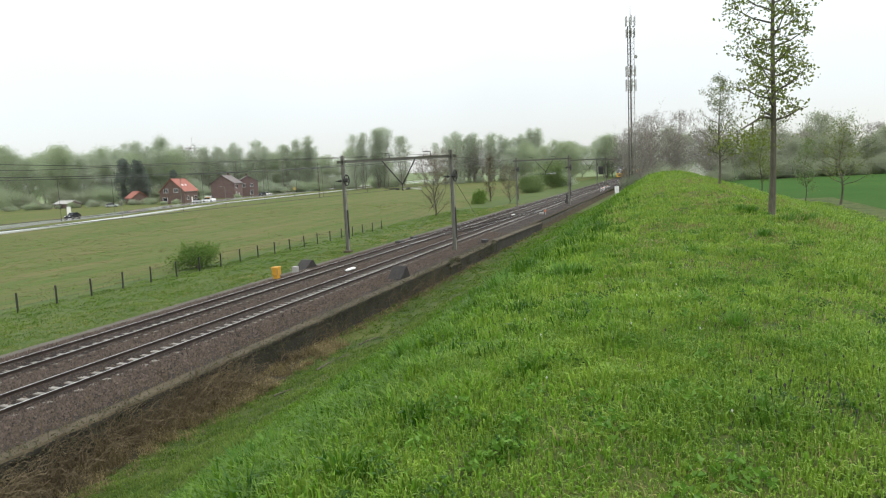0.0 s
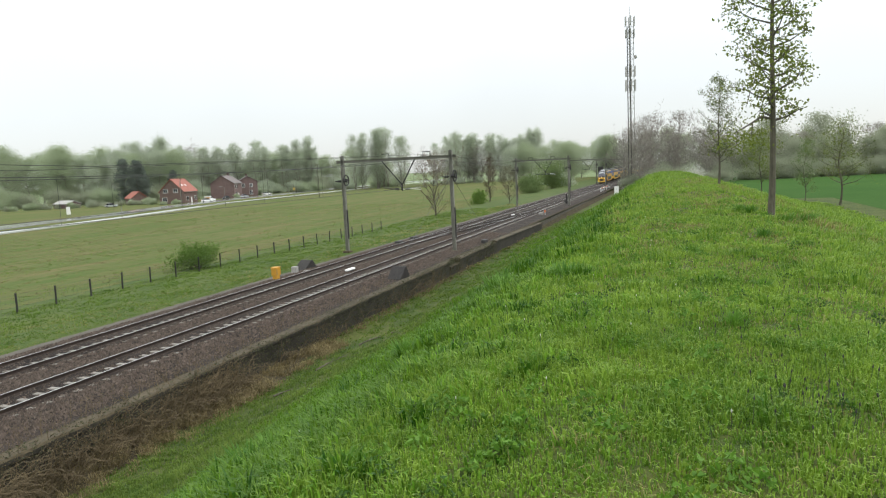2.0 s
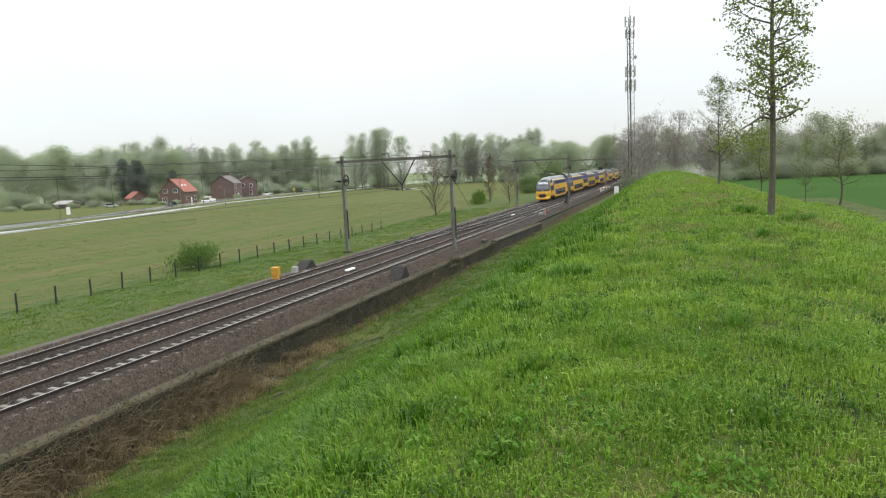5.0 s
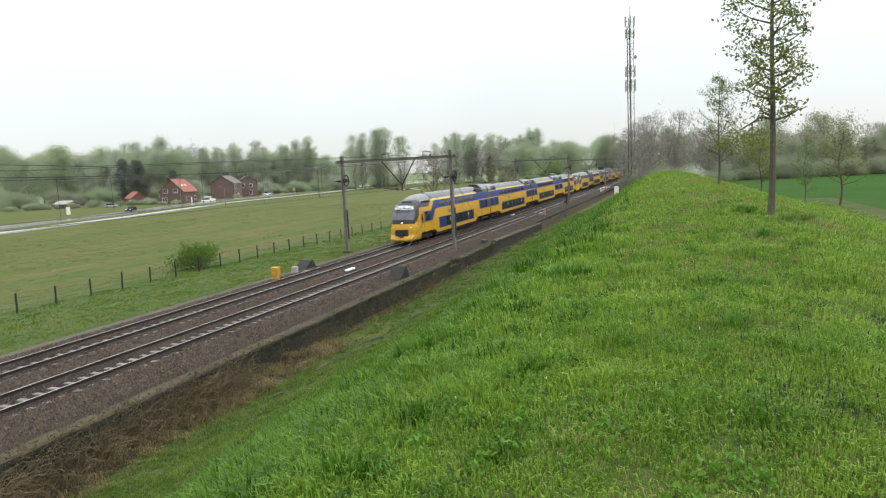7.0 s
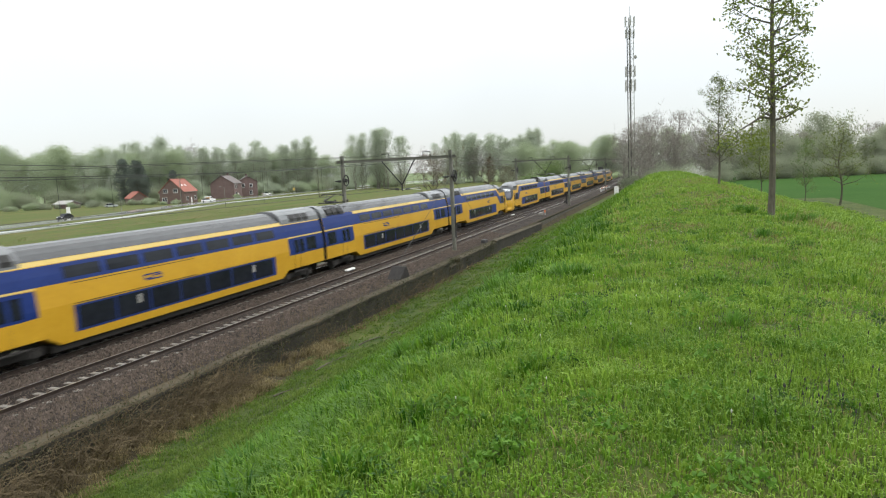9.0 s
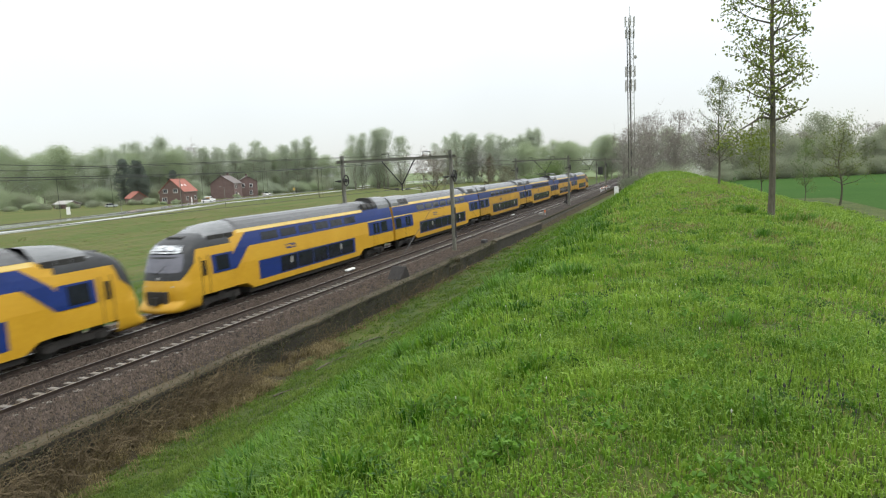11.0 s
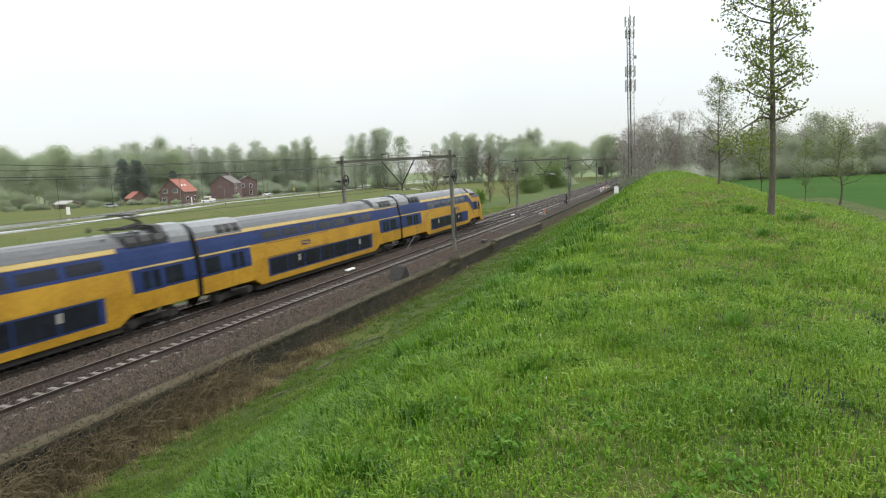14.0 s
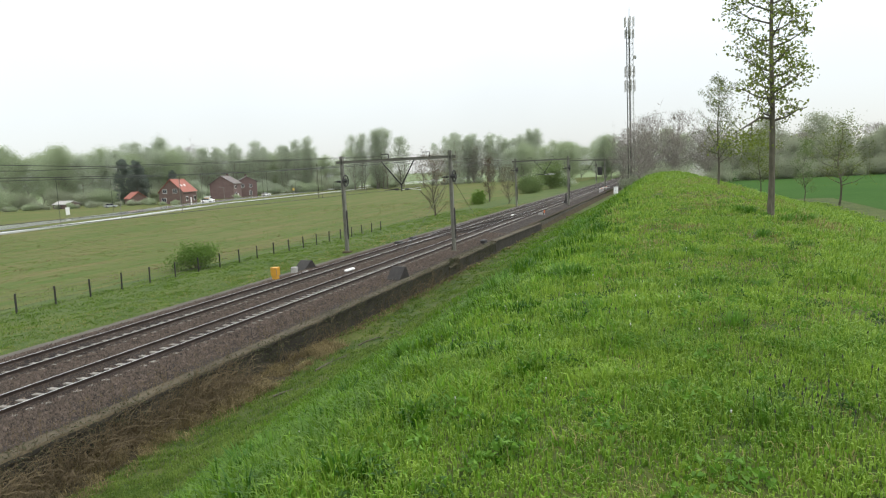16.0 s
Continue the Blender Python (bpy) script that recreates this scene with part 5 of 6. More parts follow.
herbs("rosettes", 130, 0.042, (-0.5, 4.5, 2.2, 26), 98, M["herb"], "broad-leaved green weeds among the short grass")


def plantains():
    """Thin stalks with small dark seed heads, and a few white flower heads."""
    rnd = np.random.default_rng(99)
    bm, fl = bmesh.new(), bmesh.new()
    for cx, cy, n, r in ((0.75, 4.4, 26, 0.22), (0.3, 6.2, 18, 0.5), (-0.6, 7.4, 16, 0.5), (1.5, 8.0, 14, 0.6), (-0.2, 9.5, 16, 0.7), (1.1, 5.3, 8, 0.4), (-2.0, 7.0, 12, 0.6)):
        for _ in range(n):
            x, y = cx + rnd.normal() * r, cy + rnd.normal() * r
            z, h = land(x, y), rnd.uniform(0.12, 0.22)
            dx, dy = rnd.normal() * 0.03, rnd.normal() * 0.03
            tube(bm, [(x, y, z), (x + dx, y + dy, z + h)], 0.0014, 3, False)
            tube(bm, [(x + dx, y + dy, z + h), (x + dx, y + dy, z + h + 0.01), (x + dx * 1.1, y + dy * 1.1, z + h + 0.025)], [0.004, 0.006, 0.002], 5)
    for _ in range(60):
        x, y = rnd.uniform(-6.5, 0.3), 4 + 17 * rnd.uniform() ** 1.4
        z = land(x, y) + rnd.uniform(0.1, 0.16)
        tube(fl, [(x, y, z), (x, y, z + 0.012), (x, y, z + 0.02)], [0.003, 0.006, 0.002], 6)
        tube(bm, [(x, y, z - 0.2), (x, y, z)], 0.0015, 3, False)
    tagged(put("plantains", bm, M["cover"]), "dark plantain seed heads on thin stalks", "weeds", kind="stuff")
    tagged(put("daisies", fl, M["blossom"]), "small white flower heads in the grass", "flowers", kind="stuff")


plantains()


def dead_branch(x, y, rz, length):
    b = thing("fallen_branch", pose(x, y, land(x, y) + 0.06, 0, 0, rz), "dead branch lying in the ditch grass", "branch", "fallen branches")
    part("stem", tubes(([(0, 0, 0), (length * 0.35, 0.06, 0.05), (length * 0.7, -0.03, 0.1), (length, 0.1, 0.06)], [0.035, 0.03, 0.022, 0.01])), M["bark"], b)
    part("twig", tubes(([(length * 0.45, 0.04, 0.06), (length * 0.7, 0.3, 0.14)], [0.014, 0.005]), ([(length * 0.7, -0.03, 0.1), (length * 0.9, -0.25, 0.12)], [0.01, 0.004])), M["bark"], b)


for bx, by, brz, bl in ((-13.6, 19.2, 55, 1.6), (-13.9, 26.5, 70, 1.5), (-13.2, 28.5, 40, 1.9), (-13.7, 22.3, 80, 2.2)):
    dead_branch(bx, by, brz, bl)


WEEDS = [(-1.74, 10.9, 0.3), (-1.95, 11.1, 0.25), (0.49, 6.55, 0.16), (-4.4, 5.7, 0.34), (-4.3, 6.0, 0.28), (-3.6, 13.3, 0.4), (-3.3, 13.0, 0.33), (-2.4, 5.85, 0.24), (-2.7, 6.3, 0.22), (1.9, 20.5, 0.26), (2.2, 19.8, 0.2), (2.7, 19.9, 0.24), (2.95, 20.4, 0.26), (3.4, 21.5, 0.28), (1.7, 21.3, 0.24), (4.0, 24, 0.3), (1.0, 9.1, 0.14), (-0.9, 7.6, 0.13), (-3.6, 5.8, 0.2), (-3.9, 9.0, 0.3), (-4.6, 10.4, 0.32), (-2.9, 8.2, 0.25), (-4.2, 16.5, 0.4), (-3.2, 22, 0.45), (-4.0, 30, 0.5), (1.6, 14.6, 0.2), (0.2, 12.3, 0.18)]


def weed(x, y, h, seed):
    """A tall dark tuft with broad blades."""
    rnd = np.random.default_rng(seed)
    w = thing("weed_tuft", pose(x, y, land(x, y)), "dark green leafy weed tuft in the grass", "weed", "weed tufts")
    V, F = [], []
    for k in range(130):
        a, r = rnd.uniform(0, math.tau), h * 0.75 * math.sqrt(rnd.uniform(0, 1))
        b = Vector((r * 0.6 * math.cos(a), r * 0.6 * math.sin(a), -0.03))
        t = Vector((r * 1.7 * math.cos(a), r * 1.7 * math.sin(a), h * rnd.uniform(0.3, 1.05)))
        u = Vector((-math.sin(a), math.cos(a), 0)) * h * 0.028
        m = b.lerp(t, 0.6) + Vector((0, 0, h * 0.12))
        o = len(V)
        V += [tuple(b - u * 0.4), tuple(b + u * 0.4), tuple(m + u), tuple(m - u), tuple(t)]
        F += [(o, o + 1, o + 2, o + 3), (o + 3, o + 2, o + 4)]
    share("leaves", cloud_mesh("leaf_tuft", V, F, M["herb"]), w, pose(0, 0, 0)).name = "leaf_tuft"


for i, (x, y, h) in enumerate(WEEDS):
    weed(x, y, h, 200 + i)


# ---- road and cycle path beyond the field ----
ROAD = [(-124, 20), (-128, 60), (-131, 85), (-137, 101), (-147, 141), (-162, 180), (-175, 226), (-187, 318), (-195, 356), (-200, 450), (-200, 700)]
PATH = [(-112, 20), (-115, 60), (-119, 87), (-127, 122), (-139, 160), (-149, 192), (-157, 265), (-166, 330), (-178, 420), (-180, 600)]


def strip(name, line, w, z, material, label):
    bm = bmesh.new()
    line = [Vector((*p, 0)) for p in line]
    rows = []
    for i, p in enumerate(line):
        d = (line[min(i + 1, len(line) - 1)] - line[max(i - 1, 0)]).normalized()
        n = Vector((d.y, -d.x, 0))
        rows.append([bm.verts.new((p.x + n.x * k * w / 2, p.y + n.y * k * w / 2, zz)) for k, zz in ((-1, z - 0.3), (-1, z), (1, z), (1, z - 0.3))])
    for a, b in zip(rows, rows[1:]):
        for k in range(3):
            bm.faces.new((a[k], b[k], b[k + 1], a[k + 1]))
    bmesh.ops.recalc_face_normals(bm, faces=bm.faces[:])
    tagged(put(name, bm, material), label, name.replace("_", " "), kind="structure")


strip("road", ROAD, 8.0, -0.78, M["asphalt"], "wet grey asphalt country road across the fields")
strip("cycle_path", PATH, 2.9, -0.76, M["path"], "pale wet concrete cycle path along the road")


def along(u):
    for a, b in zip(ROAD, ROAD[1:]):
        d = math.hypot(b[0] - a[0], b[1] - a[1])
        if u <= d or b == ROAD[-1]:
            k = u / d
            return a[0] + (b[0] - a[0]) * k, a[1] + (b[1] - a[1]) * k, math.degrees(math.atan2(b[1] - a[1], b[0] - a[0]))
        u -= d


# ---- cars ----
def car(m, paint, label, van=False):
    """A car that points along its own x."""
    c = thing("car" if not van else "van", m, label, "van" if van else "car")
    h = 1.95 if van else 1.46
    low = [(-2.1, 0.3), (2.1, 0.3), (2.15, 0.62), (1.95, 0.82), (1.0, 0.94), (-2.0, 0.98), (-2.15, 0.7)]
    cab = [(-2.0, 0.96), (1.05, 0.92), (0.35 if not van else 0.7, h), (-1.1 if not van else -1.9, h), (-1.9, 1.05)]
    bm = bmesh.new()
    prism(bm, low, "y", -0.85, 0.85)
    bmesh.ops.bevel(bm, geom=bm.edges[:], offset=0.08, segments=2, affect="EDGES")
    part("body", bm, M[paint], c, smooth=False)
    bm = bmesh.new()
    prism(bm, cab, "y", -0.7, 0.7)
    bmesh.ops.bevel(bm, geom=bm.edges[:], offset=0.09, segments=2, affect="EDGES")
    r = part("cabin", bm, M["glass"] if not van else M[paint], c)
    part("roof", boxes((-1.05 if not van else -1.8, 0.32 if not van else 0.6, -0.62, 0.62, h - 0.01, h + 0.03), bevel=0.01), M[paint], c)
    if van:
        part("windscreen", boxes((0.75, 0.98, -0.6, 0.6, 1.1, 1.75)), M["glass"], r)
        part("side_stripe", boxes((-1.7, 0.5, -0.715, 0.715, 1.15, 1.5)), M["signalyellow"], r, "yellow band along the van")
    for x in (-1.3, 1.3):
        for y in (-0.78, 0.78):
            bm = bmesh.new()
            tube(bm, [(x, y - 0.1, 0.31), (x, y + 0.1, 0.31)], 0.31, 14)
            w = part("wheel", bm, M["dark"], c)
            bm = bmesh.new()
            tube(bm, [(x, y - 0.11, 0.31), (x, y + 0.11, 0.31)], 0.17, 10)
            part("rim", bm, M["galv"], w)
    for y in (-0.6, 0.6):
        part("headlight", boxes((2.0, 2.13, y - 0.16, y + 0.16, 0.62, 0.76)), M["white"], c)
        part("rear_light", boxes((-2.16, -2.05, y - 0.14, y + 0.14, 0.72, 0.9)), M["orange"], c)
    return c


M["carblack"] = mat("dark_car_paint", (0.02, 0.022, 0.025), (0.04, 0.042, 0.046), 0.25, 0.2, bump=0)
M["carsilver"] = mat("silver_car_paint", (0.40, 0.42, 0.44), (0.5, 0.52, 0.54), 0.3, 0.4, bump=0)
CARS = [(car(pose(0, 0, 0), "carblack", "dark car driving on the wet road"), 65.5 + 40.4, -16.0, 180), (car(pose(0, 0, 0), "carblack", "dark saloon car driving on the wet road"), 94 + 40.4 + 109.2, -15.6, 180), (car(pose(0, 0, 0), "carsilver", "silver car driving on the wet road"), 176.5 + 40.4 - 32.2, 21.5, 0)]
car(pose(-178, 219, -0.95, 0, 0, 15), "white", "white and yellow van parked beside the brick house", van=True)
car(pose(-171, 209, -0.95, 0, 0, 30), "white", "white car parked in front of the brick house")
car(pose(-198, 189, -0.95, 0, 0, 30), "carsilver", "silver car parked at the wood's edge")
car(pose(-186, 270, -0.95, 0, 0, 60), "white", "white car parked beside the brown house")


# ---- houses ----
def house(m, label, W, L, eave, ridge, wall, roof, gable, side, chimney=0.0, skylights=0):
    """Gable towards -y. gable, side: windows as (u, z, width, height) on the gable and on the +x wall."""
    h = thing("house", m, label, "house", "houses by the road")
    bm = bmesh.new()
    prism(bm, [(-W / 2, -0.6), (W / 2, -0.6), (W / 2, eave), (0, ridge), (-W / 2, eave)], "y", 0, L)
    part("wall", bm, M[wall], h)
    o, t = 0.4, 0.22
    k = (ridge - eave) / (W / 2)
    bm = bmesh.new()
    prism(bm, [(-W / 2 - o, eave - o * k + 0.02), (0, ridge + 0.02), (W / 2 + o, eave - o * k + 0.02), (W / 2 + o, eave - o * k + t), (0, ridge + t + 0.05), (-W / 2 - o, eave - o * k + t)], "y", -o, L + o)
    r = part("roof", bm, M[roof], h)
    part("gutter", boxes((W / 2 + o - 0.02, W / 2 + o + 0.12, -o, L + o, eave - o * k - 0.06, eave - o * k + 0.08)), M["galv"], h)
    part("ridge", boxes((-0.14, 0.14, -o, L + o, ridge + t, ridge + t + 0.14), bevel=0.03), M[roof], r)
    if chimney:
        part("chimney", boxes((-0.4, 0.4, chimney, chimney + 0.8, ridge - 0.6, ridge + 1.1), (-0.48, 0.48, chimney - 0.08, chimney + 0.88, ridge + 1.1, ridge + 1.25)), M[wall], r)
    for i in range(skylights):
        y = L * (0.3 + 0.25 * i)
        x = W * 0.27
        z = eave + (W / 2 - x) * k + t
        bm = boxes((-0.45, 0.45, -0.5, 0.5, 0.02, 0.1))
        bm.transform(pose(x, y, z, 0, math.degrees(math.atan(k)), 0))
        part("skylight", bm, M["white"], r, "pale roof window")
    for u, z, w, hh in gable:
        f = part("window", boxes((u - w / 2 - 0.09, u + w / 2 + 0.09, -0.05, 0.1, z - 0.09, z + hh + 0.09)), M["white"], h, "white-framed window")
        for s in (-1, 1):
            part("pane", boxes((u + s * w / 4 - w / 4 + 0.05, u + s * w / 4 + w / 4 - 0.05, -0.07, 0.1, z, z + hh)), M["glass"], f)
        part("sill", boxes((u - w / 2 - 0.15, u + w / 2 + 0.15, -0.12, 0.1, z - 0.18, z - 0.09)), M["conc"], f)
    for u, z, w, hh in side:
        f = part("window", boxes((W / 2 - 0.1, W / 2 + 0.05, u - w / 2 - 0.09, u + w / 2 + 0.09, z - 0.09, z + hh + 0.09)), M["white"], h, "white-framed window")
        for s in (-1, 1):
            part("pane", boxes((W / 2 - 0.1, W / 2 + 0.07, u + s * w / 4 - w / 4 + 0.05, u + s * w / 4 + w / 4 - 0.05, z, z + hh)), M["glass"], f)
    part("door", boxes((W / 2 - 0.1, W / 2 + 0.06, L * 0.5, L * 0.5 + 1.0, 0.0, 2.1)), M["white"], h, "white house door")
    return h


house(pose(-184.0, 204.8, -0.95, 0, 0, 16.5), "brick farmhouse with a bright red tiled roof", 9.6, 12, 4.6, 9.2, "brick", "tile", [(-2.4, 4.2, 1.6, 1.4), (1.6, 4.2, 1.6, 1.4), (-2.9, 0.9, 1.7, 1.4)], [(3.0, 1.0, 1.6, 1.5), (10.0, 1.0, 1.6, 1.5)], 0, 2)
house(pose(-193.0, 246.5, -0.95, 0, 0, 20), "brown brick house with a grey tiled roof", 10.5, 12, 6.6, 10.0, "brick2", "slate", [], [(2.4, 4.3, 1.3, 1.4), (4.6, 4.3, 1.3, 1.4), (3.2, 1.0, 1.4, 1.6)], 9.0)
house(pose(-193.5, 266, -0.95, 0, 0, 40), "tall brown brick house with white window frames", 9.0, 9, 7.0, 9.4, "brick2", "slate", [(-2.0, 4.4, 1.2, 1.5), (1.6, 4.4, 1.2, 1.5), (1.4, 0.8, 1.2, 2.0)], [(3.0, 4.4, 1.2, 1.5)], 5.0)
house(pose(-207, 212, -0.95, 0, 0, 60), "small outbuilding with an orange tiled roof", 6, 9, 2.6, 4.9, "brick", "tile", [], [(2.5, 0.9, 1.2, 1.2)])
house(pose(-222, 194, -0.95, 0, 0, 75), "low shed with a pale grey roof", 5, 11, 1.7, 2.7, "brick2", "conc", [], [])
house(pose(-262, 188, -0.95, 0, 0, 70), "low shed with a faded orange roof", 5, 11, 1.6, 2.9, "brick2", "tile", [], [])


# ---- street furniture ----
def street_lamp(x, y, h):
    z = land(x, y)
    p = thing("street_lamp", pose(x, y, z), "slim grey street lamp beside the road", "street lamp", "street lamps")
    part("pole", tubes(([(0, 0, -0.3), (0, 0, h * 0.5), (0, 0, h)], [0.09, 0.075, 0.055])), M["galv"], p)
    part("arm", tubes(([(0, 0, h - 0.1), (-0.9, -0.3, h + 0.1)], 0.04)), M["galv"], p)
    part("lamp_head", boxes((-1.5, -0.8, -0.42, -0.18, h + 0.04, h + 0.18), bevel=0.03), M["conc"], p)


for x, y, h in ((-126.2, 123.3, 7.2), (-130, 167, 6.0), (-158, 180, 9.5), (-160, 255, 7.5), (-152, 240, 5.0), (-166, 300, 8.0)):
    street_lamp(x, y, h)


def line_pole(x, y, h):
    p = thing("utility_pole", pose(x, y, land(x, y)), "tall thin utility pole in the field", "utility pole")
    part("pole", tubes(([(0, 0, -0.3), (0, 0, h)], [0.14, 0.09])), M["bark"], p)
    part("crossarm", boxes((-0.7, 0.7, -0.05, 0.05, h - 0.5, h - 0.38)), M["bark"], p)


line_pole(-126.5, 217, 12.6)
b = thing("notice_board", pose(-158.7, 136.6, -1.0, 0, 0, 50), "white notice board on two posts beside the road", "notice board")
part("panel", boxes((-0.5, 0.5, -0.05, 0.05, 0.6, 2.7), bevel=0.02), M["white"], b)
for x in (-0.38, 0.38):
    part("post", boxes((x - 0.05, x + 0.05, 0.06, 0.16, -0.3, 2.4)), M["galv"], b)
s = thing("road_sign", pose(-151.7, 240, -1.0, 0, 0, 20), "small yellow and white road sign on a post", "road sign")
part("post", tubes(([(0, 0, -0.3), (0, 0, 4.6)], 0.05)), M["galv"], s)
part("plate", boxes((-0.42, 0.42, -0.1, -0.06, 2.6, 3.7)), M["cream"], s)


# ---- wire fence between verge and field ----
def fence():
    f = thing("wire_fence", pose(0, 0, 0), "dark metal posts with thin wire mesh along the field", "fence")
    me = None
    ys = [26.37 + 2.73 * k for k in range(21)]
    for y in ys:
        x, z = -39.0 + (y - 29) * 0.019, land(-39.2, y)
        if me is None:
            ob = part("post", boxes((-0.042, 0.042, -0.042, 0.042, -0.3, 1.25), (-0.05, 0.05, -0.05, 0.05, 1.25, 1.28)), M["dark"], f)
            ob.matrix_basis, me = pose(x, y, z), ob.data
        else:
            share("post", me, f, pose(x, y, z, random.uniform(-2, 2), random.uniform(-2, 2)))
    z0 = land(-39.2, 50)
    for h in (0.1, 0.4, 0.7, 1.0, 1.2):
        part("wire", tubes(([(-39.13, ys[0], z0 + h), (-38.08, ys[-1], z0 + h)], 0.006), sides=4), M["wire"], f)
    bm = bmesh.new()
    for y in np.arange(ys[0], ys[-1], 0.3):
        xx = -39.08 + (y - 29) * 0.019
        tube(bm, [(xx, y, z0 + 0.1), (xx, y, z0 + 1.2)], 0.004, 3, False)
    tagged(part("mesh_wire", bm, M["wire"], f), kind="stuff")


fence()


# ---- lineside equipment ----
def crossover():
    t = thing("railway_crossover", pose(0, 0, 0), "points and crossover rails between the two tracks", "railway track")
    ys = list(np.arange(57, 107.1, 2.0))
    for dx in (-0.7535, 0.7535):
        pts = []
        for y in ys:
            k = (y - 57) / 50
            k = k * k * (3 - 2 * k)
            pts.append((FAR + (NEAR - FAR) * k + dx, y))
        ob = part("rail", rail_mesh(pts), [M["rail"], M["railtop"]], t)
        ob.matrix_basis = pose(0, 0, -0.004)
    bm = bmesh.new()
    for i in range(34):
        y = 67.0 + 0.9 * i
        k = (y - 57) / 50
        k = k * k * (3 - 2 * k)
        x = FAR + (NEAR - FAR) * k
        box(bm, x - 1.2, x + 1.2, y - 0.12, y + 0.12, -0.3, -0.172)
    tagged(part("timber", bm, M["cover"], t, "dark timber sleeper"), kind="stuff")
    for y in (60, 64):
        part("point_motor", boxes((FAR - 1.9, FAR - 1.3, y, y + 0.9, -0.25, 0.05), bevel=0.04), M["cover"], t)


crossover()


def marker_plate(x, y):
    p = thing("track_magnet_cover", pose(x, y, -0.2), "long white rounded cover lying between the tracks", "cover", "white covers")
    part("cover", boxes((-0.15, 0.15, -0.62, 0.62, 0.06, 0.22), bevel=0.06), M["white"], p)
    part("foot", boxes((-0.12, 0.12, -0.5, 0.5, -0.05, 0.06)), M["cover"], p)


marker_plate(-22.85, 42.9)
marker_plate(-22.9, 94.2)
b = thing("cable_box", pose(-26.75, 39.2, -0.3), "yellow lineside cabinet on a narrow foot", "cabinet")
part("cabinet", boxes((-0.23, 0.23, -0.26, 0.26, 0.38, 0.92), bevel=0.03), M["signalyellow"], b)
part("lid", boxes((-0.25, 0.25, -0.28, 0.28, 0.92, 0.96), bevel=0.015), M["signalyellow"], b)
part("foot", boxes((-0.18, 0.18, -0.2, 0.2, -0.2, 0.4), bevel=0.02), M["signalyellow"], b)
part("hinge", boxes((0.232, 0.25, -0.24, -0.2, 0.45, 0.85)), M["galv"], b)
b = thing("junction_box", pose(-27.05, 42.1, -0.3), "small pale grey junction box beside the track", "junction box")
part("housing", boxes((-0.2, 0.2, -0.2, 0.2, 0.05, 0.55), bevel=0.03), M["conc"], b)
part("foot", boxes((-0.1, 0.1, -0.1, 0.1, -0.2, 0.05)), M["galv"], b)
b = thing("cable_duct_lid", pose(-26.6, 43.0, -0.28, 0, 0, 20), "pale concrete slab lying in the ballast", "slab")
part("slab", boxes((-0.22, 0.22, -0.5, 0.5, -0.1, 0.1), bevel=0.02), M["conc"], b)


def wedge(x, y, z, w, h, rz=0):
    p = thing("anchor_block", pose(x, y, z, 0, 0, rz), "dark wedge-shaped concrete anchor block", "anchor block", "anchor blocks")
    bm = bmesh.new()
    prism(bm, [(-w * 0.75, -0.3), (w * 0.5, -0.3), (w * 0.5, 0.05), (w * 0.12, h), (-w * 0.02, h), (-w * 0.75, 0.05)], "y", -0.55, 0.55)
    bmesh.ops.bevel(bm, geom=bm.edges[:], offset=0.03, segments=1, affect="EDGES")
    part("block", bm, M["under"], p)
    part("eye", tubes(([(0.05, 0, h - 0.05), (0.05, 0, h + 0.12), (0.12, 0, h + 0.14)], 0.03)), M["galv"], p)


wedge(-27.5, 44.5, -0.35, 1.3, 0.75, 80)
wedge(-17.9, 40.6, -0.3, 1.0, 0.85, 80)
g = thing("guy_wire", pose(0, 0, 0), "steel guy wire from the portal column to its anchor", "guy wire", "guy wires")
part("cable", tubes(([(-17.9, 40.6, 0.75), (-18.65, 54.6, 6.4)], 0.014)), M["wire"], g)
part("turnbuckle", tubes(([(-18.0, 42.0, 1.31), (-18.12, 44.2, 2.2)], 0.028)), M["wire"], g)
g = thing("guy_wire", pose(0, 0, 0), "steel guy wire from the portal column to its anchor", "guy wire", "guy wires")
part("cable", tubes(([(-18.75, 55.0, 6.3), (-22.9, 77.5, 0.1)], 0.018)), M["wire"], g)
b = thing("lineside_box", pose(-17.75, 61, -0.3), "dark low lineside box on the wall's edge", "box")
part("housing", boxes((-0.22, 0.22, -0.45, 0.45, -0.1, 0.28), bevel=0.05), M["cover"], b)
part("lid", boxes((-0.25, 0.25, -0.48, 0.48, 0.28, 0.33), bevel=0.02), M["dark"], b)
b = thing("marker_post", pose(-18.5, 96, -0.3), "short orange and white marker post", "marker post")
part("post", boxes((-0.06, 0.06, -0.06, 0.06, -0.2, 0.8)), M["conc"], b)
part("band", boxes((-0.1, 0.1, -0.08, -0.062, 0.35, 0.75)), M["orange"], b)
part("box", boxes((-0.9, -0.3, -0.2, 0.3, -0.1, 0.35), bevel=0.03), M["conc"], b)
for y in (121, 123):
    b = thing("cable_post", pose(-19.3 - (y - 121) * 0.3, y, -0.3), "short dark cable post beside the track", "post", "cable posts")
    part("post", boxes((-0.12, 0.12, -0.12, 0.12, -0.2, 1.9 if y == 121 else 0.6), bevel=0.02), M["dark"], b)
b = thing("equipment_cabinet", pose(-13.2, 153, land(-13.2, 153)), "tall white lineside cabinet", "cabinet")
part("housing", boxes((-0.45, 0.45, -0.4, 0.4, 0.1, 2.1), bevel=0.03), M["white"], b)
part("plinth", boxes((-0.5, 0.5, -0.45, 0.45, -0.3, 0.1)), M["conc"], b)
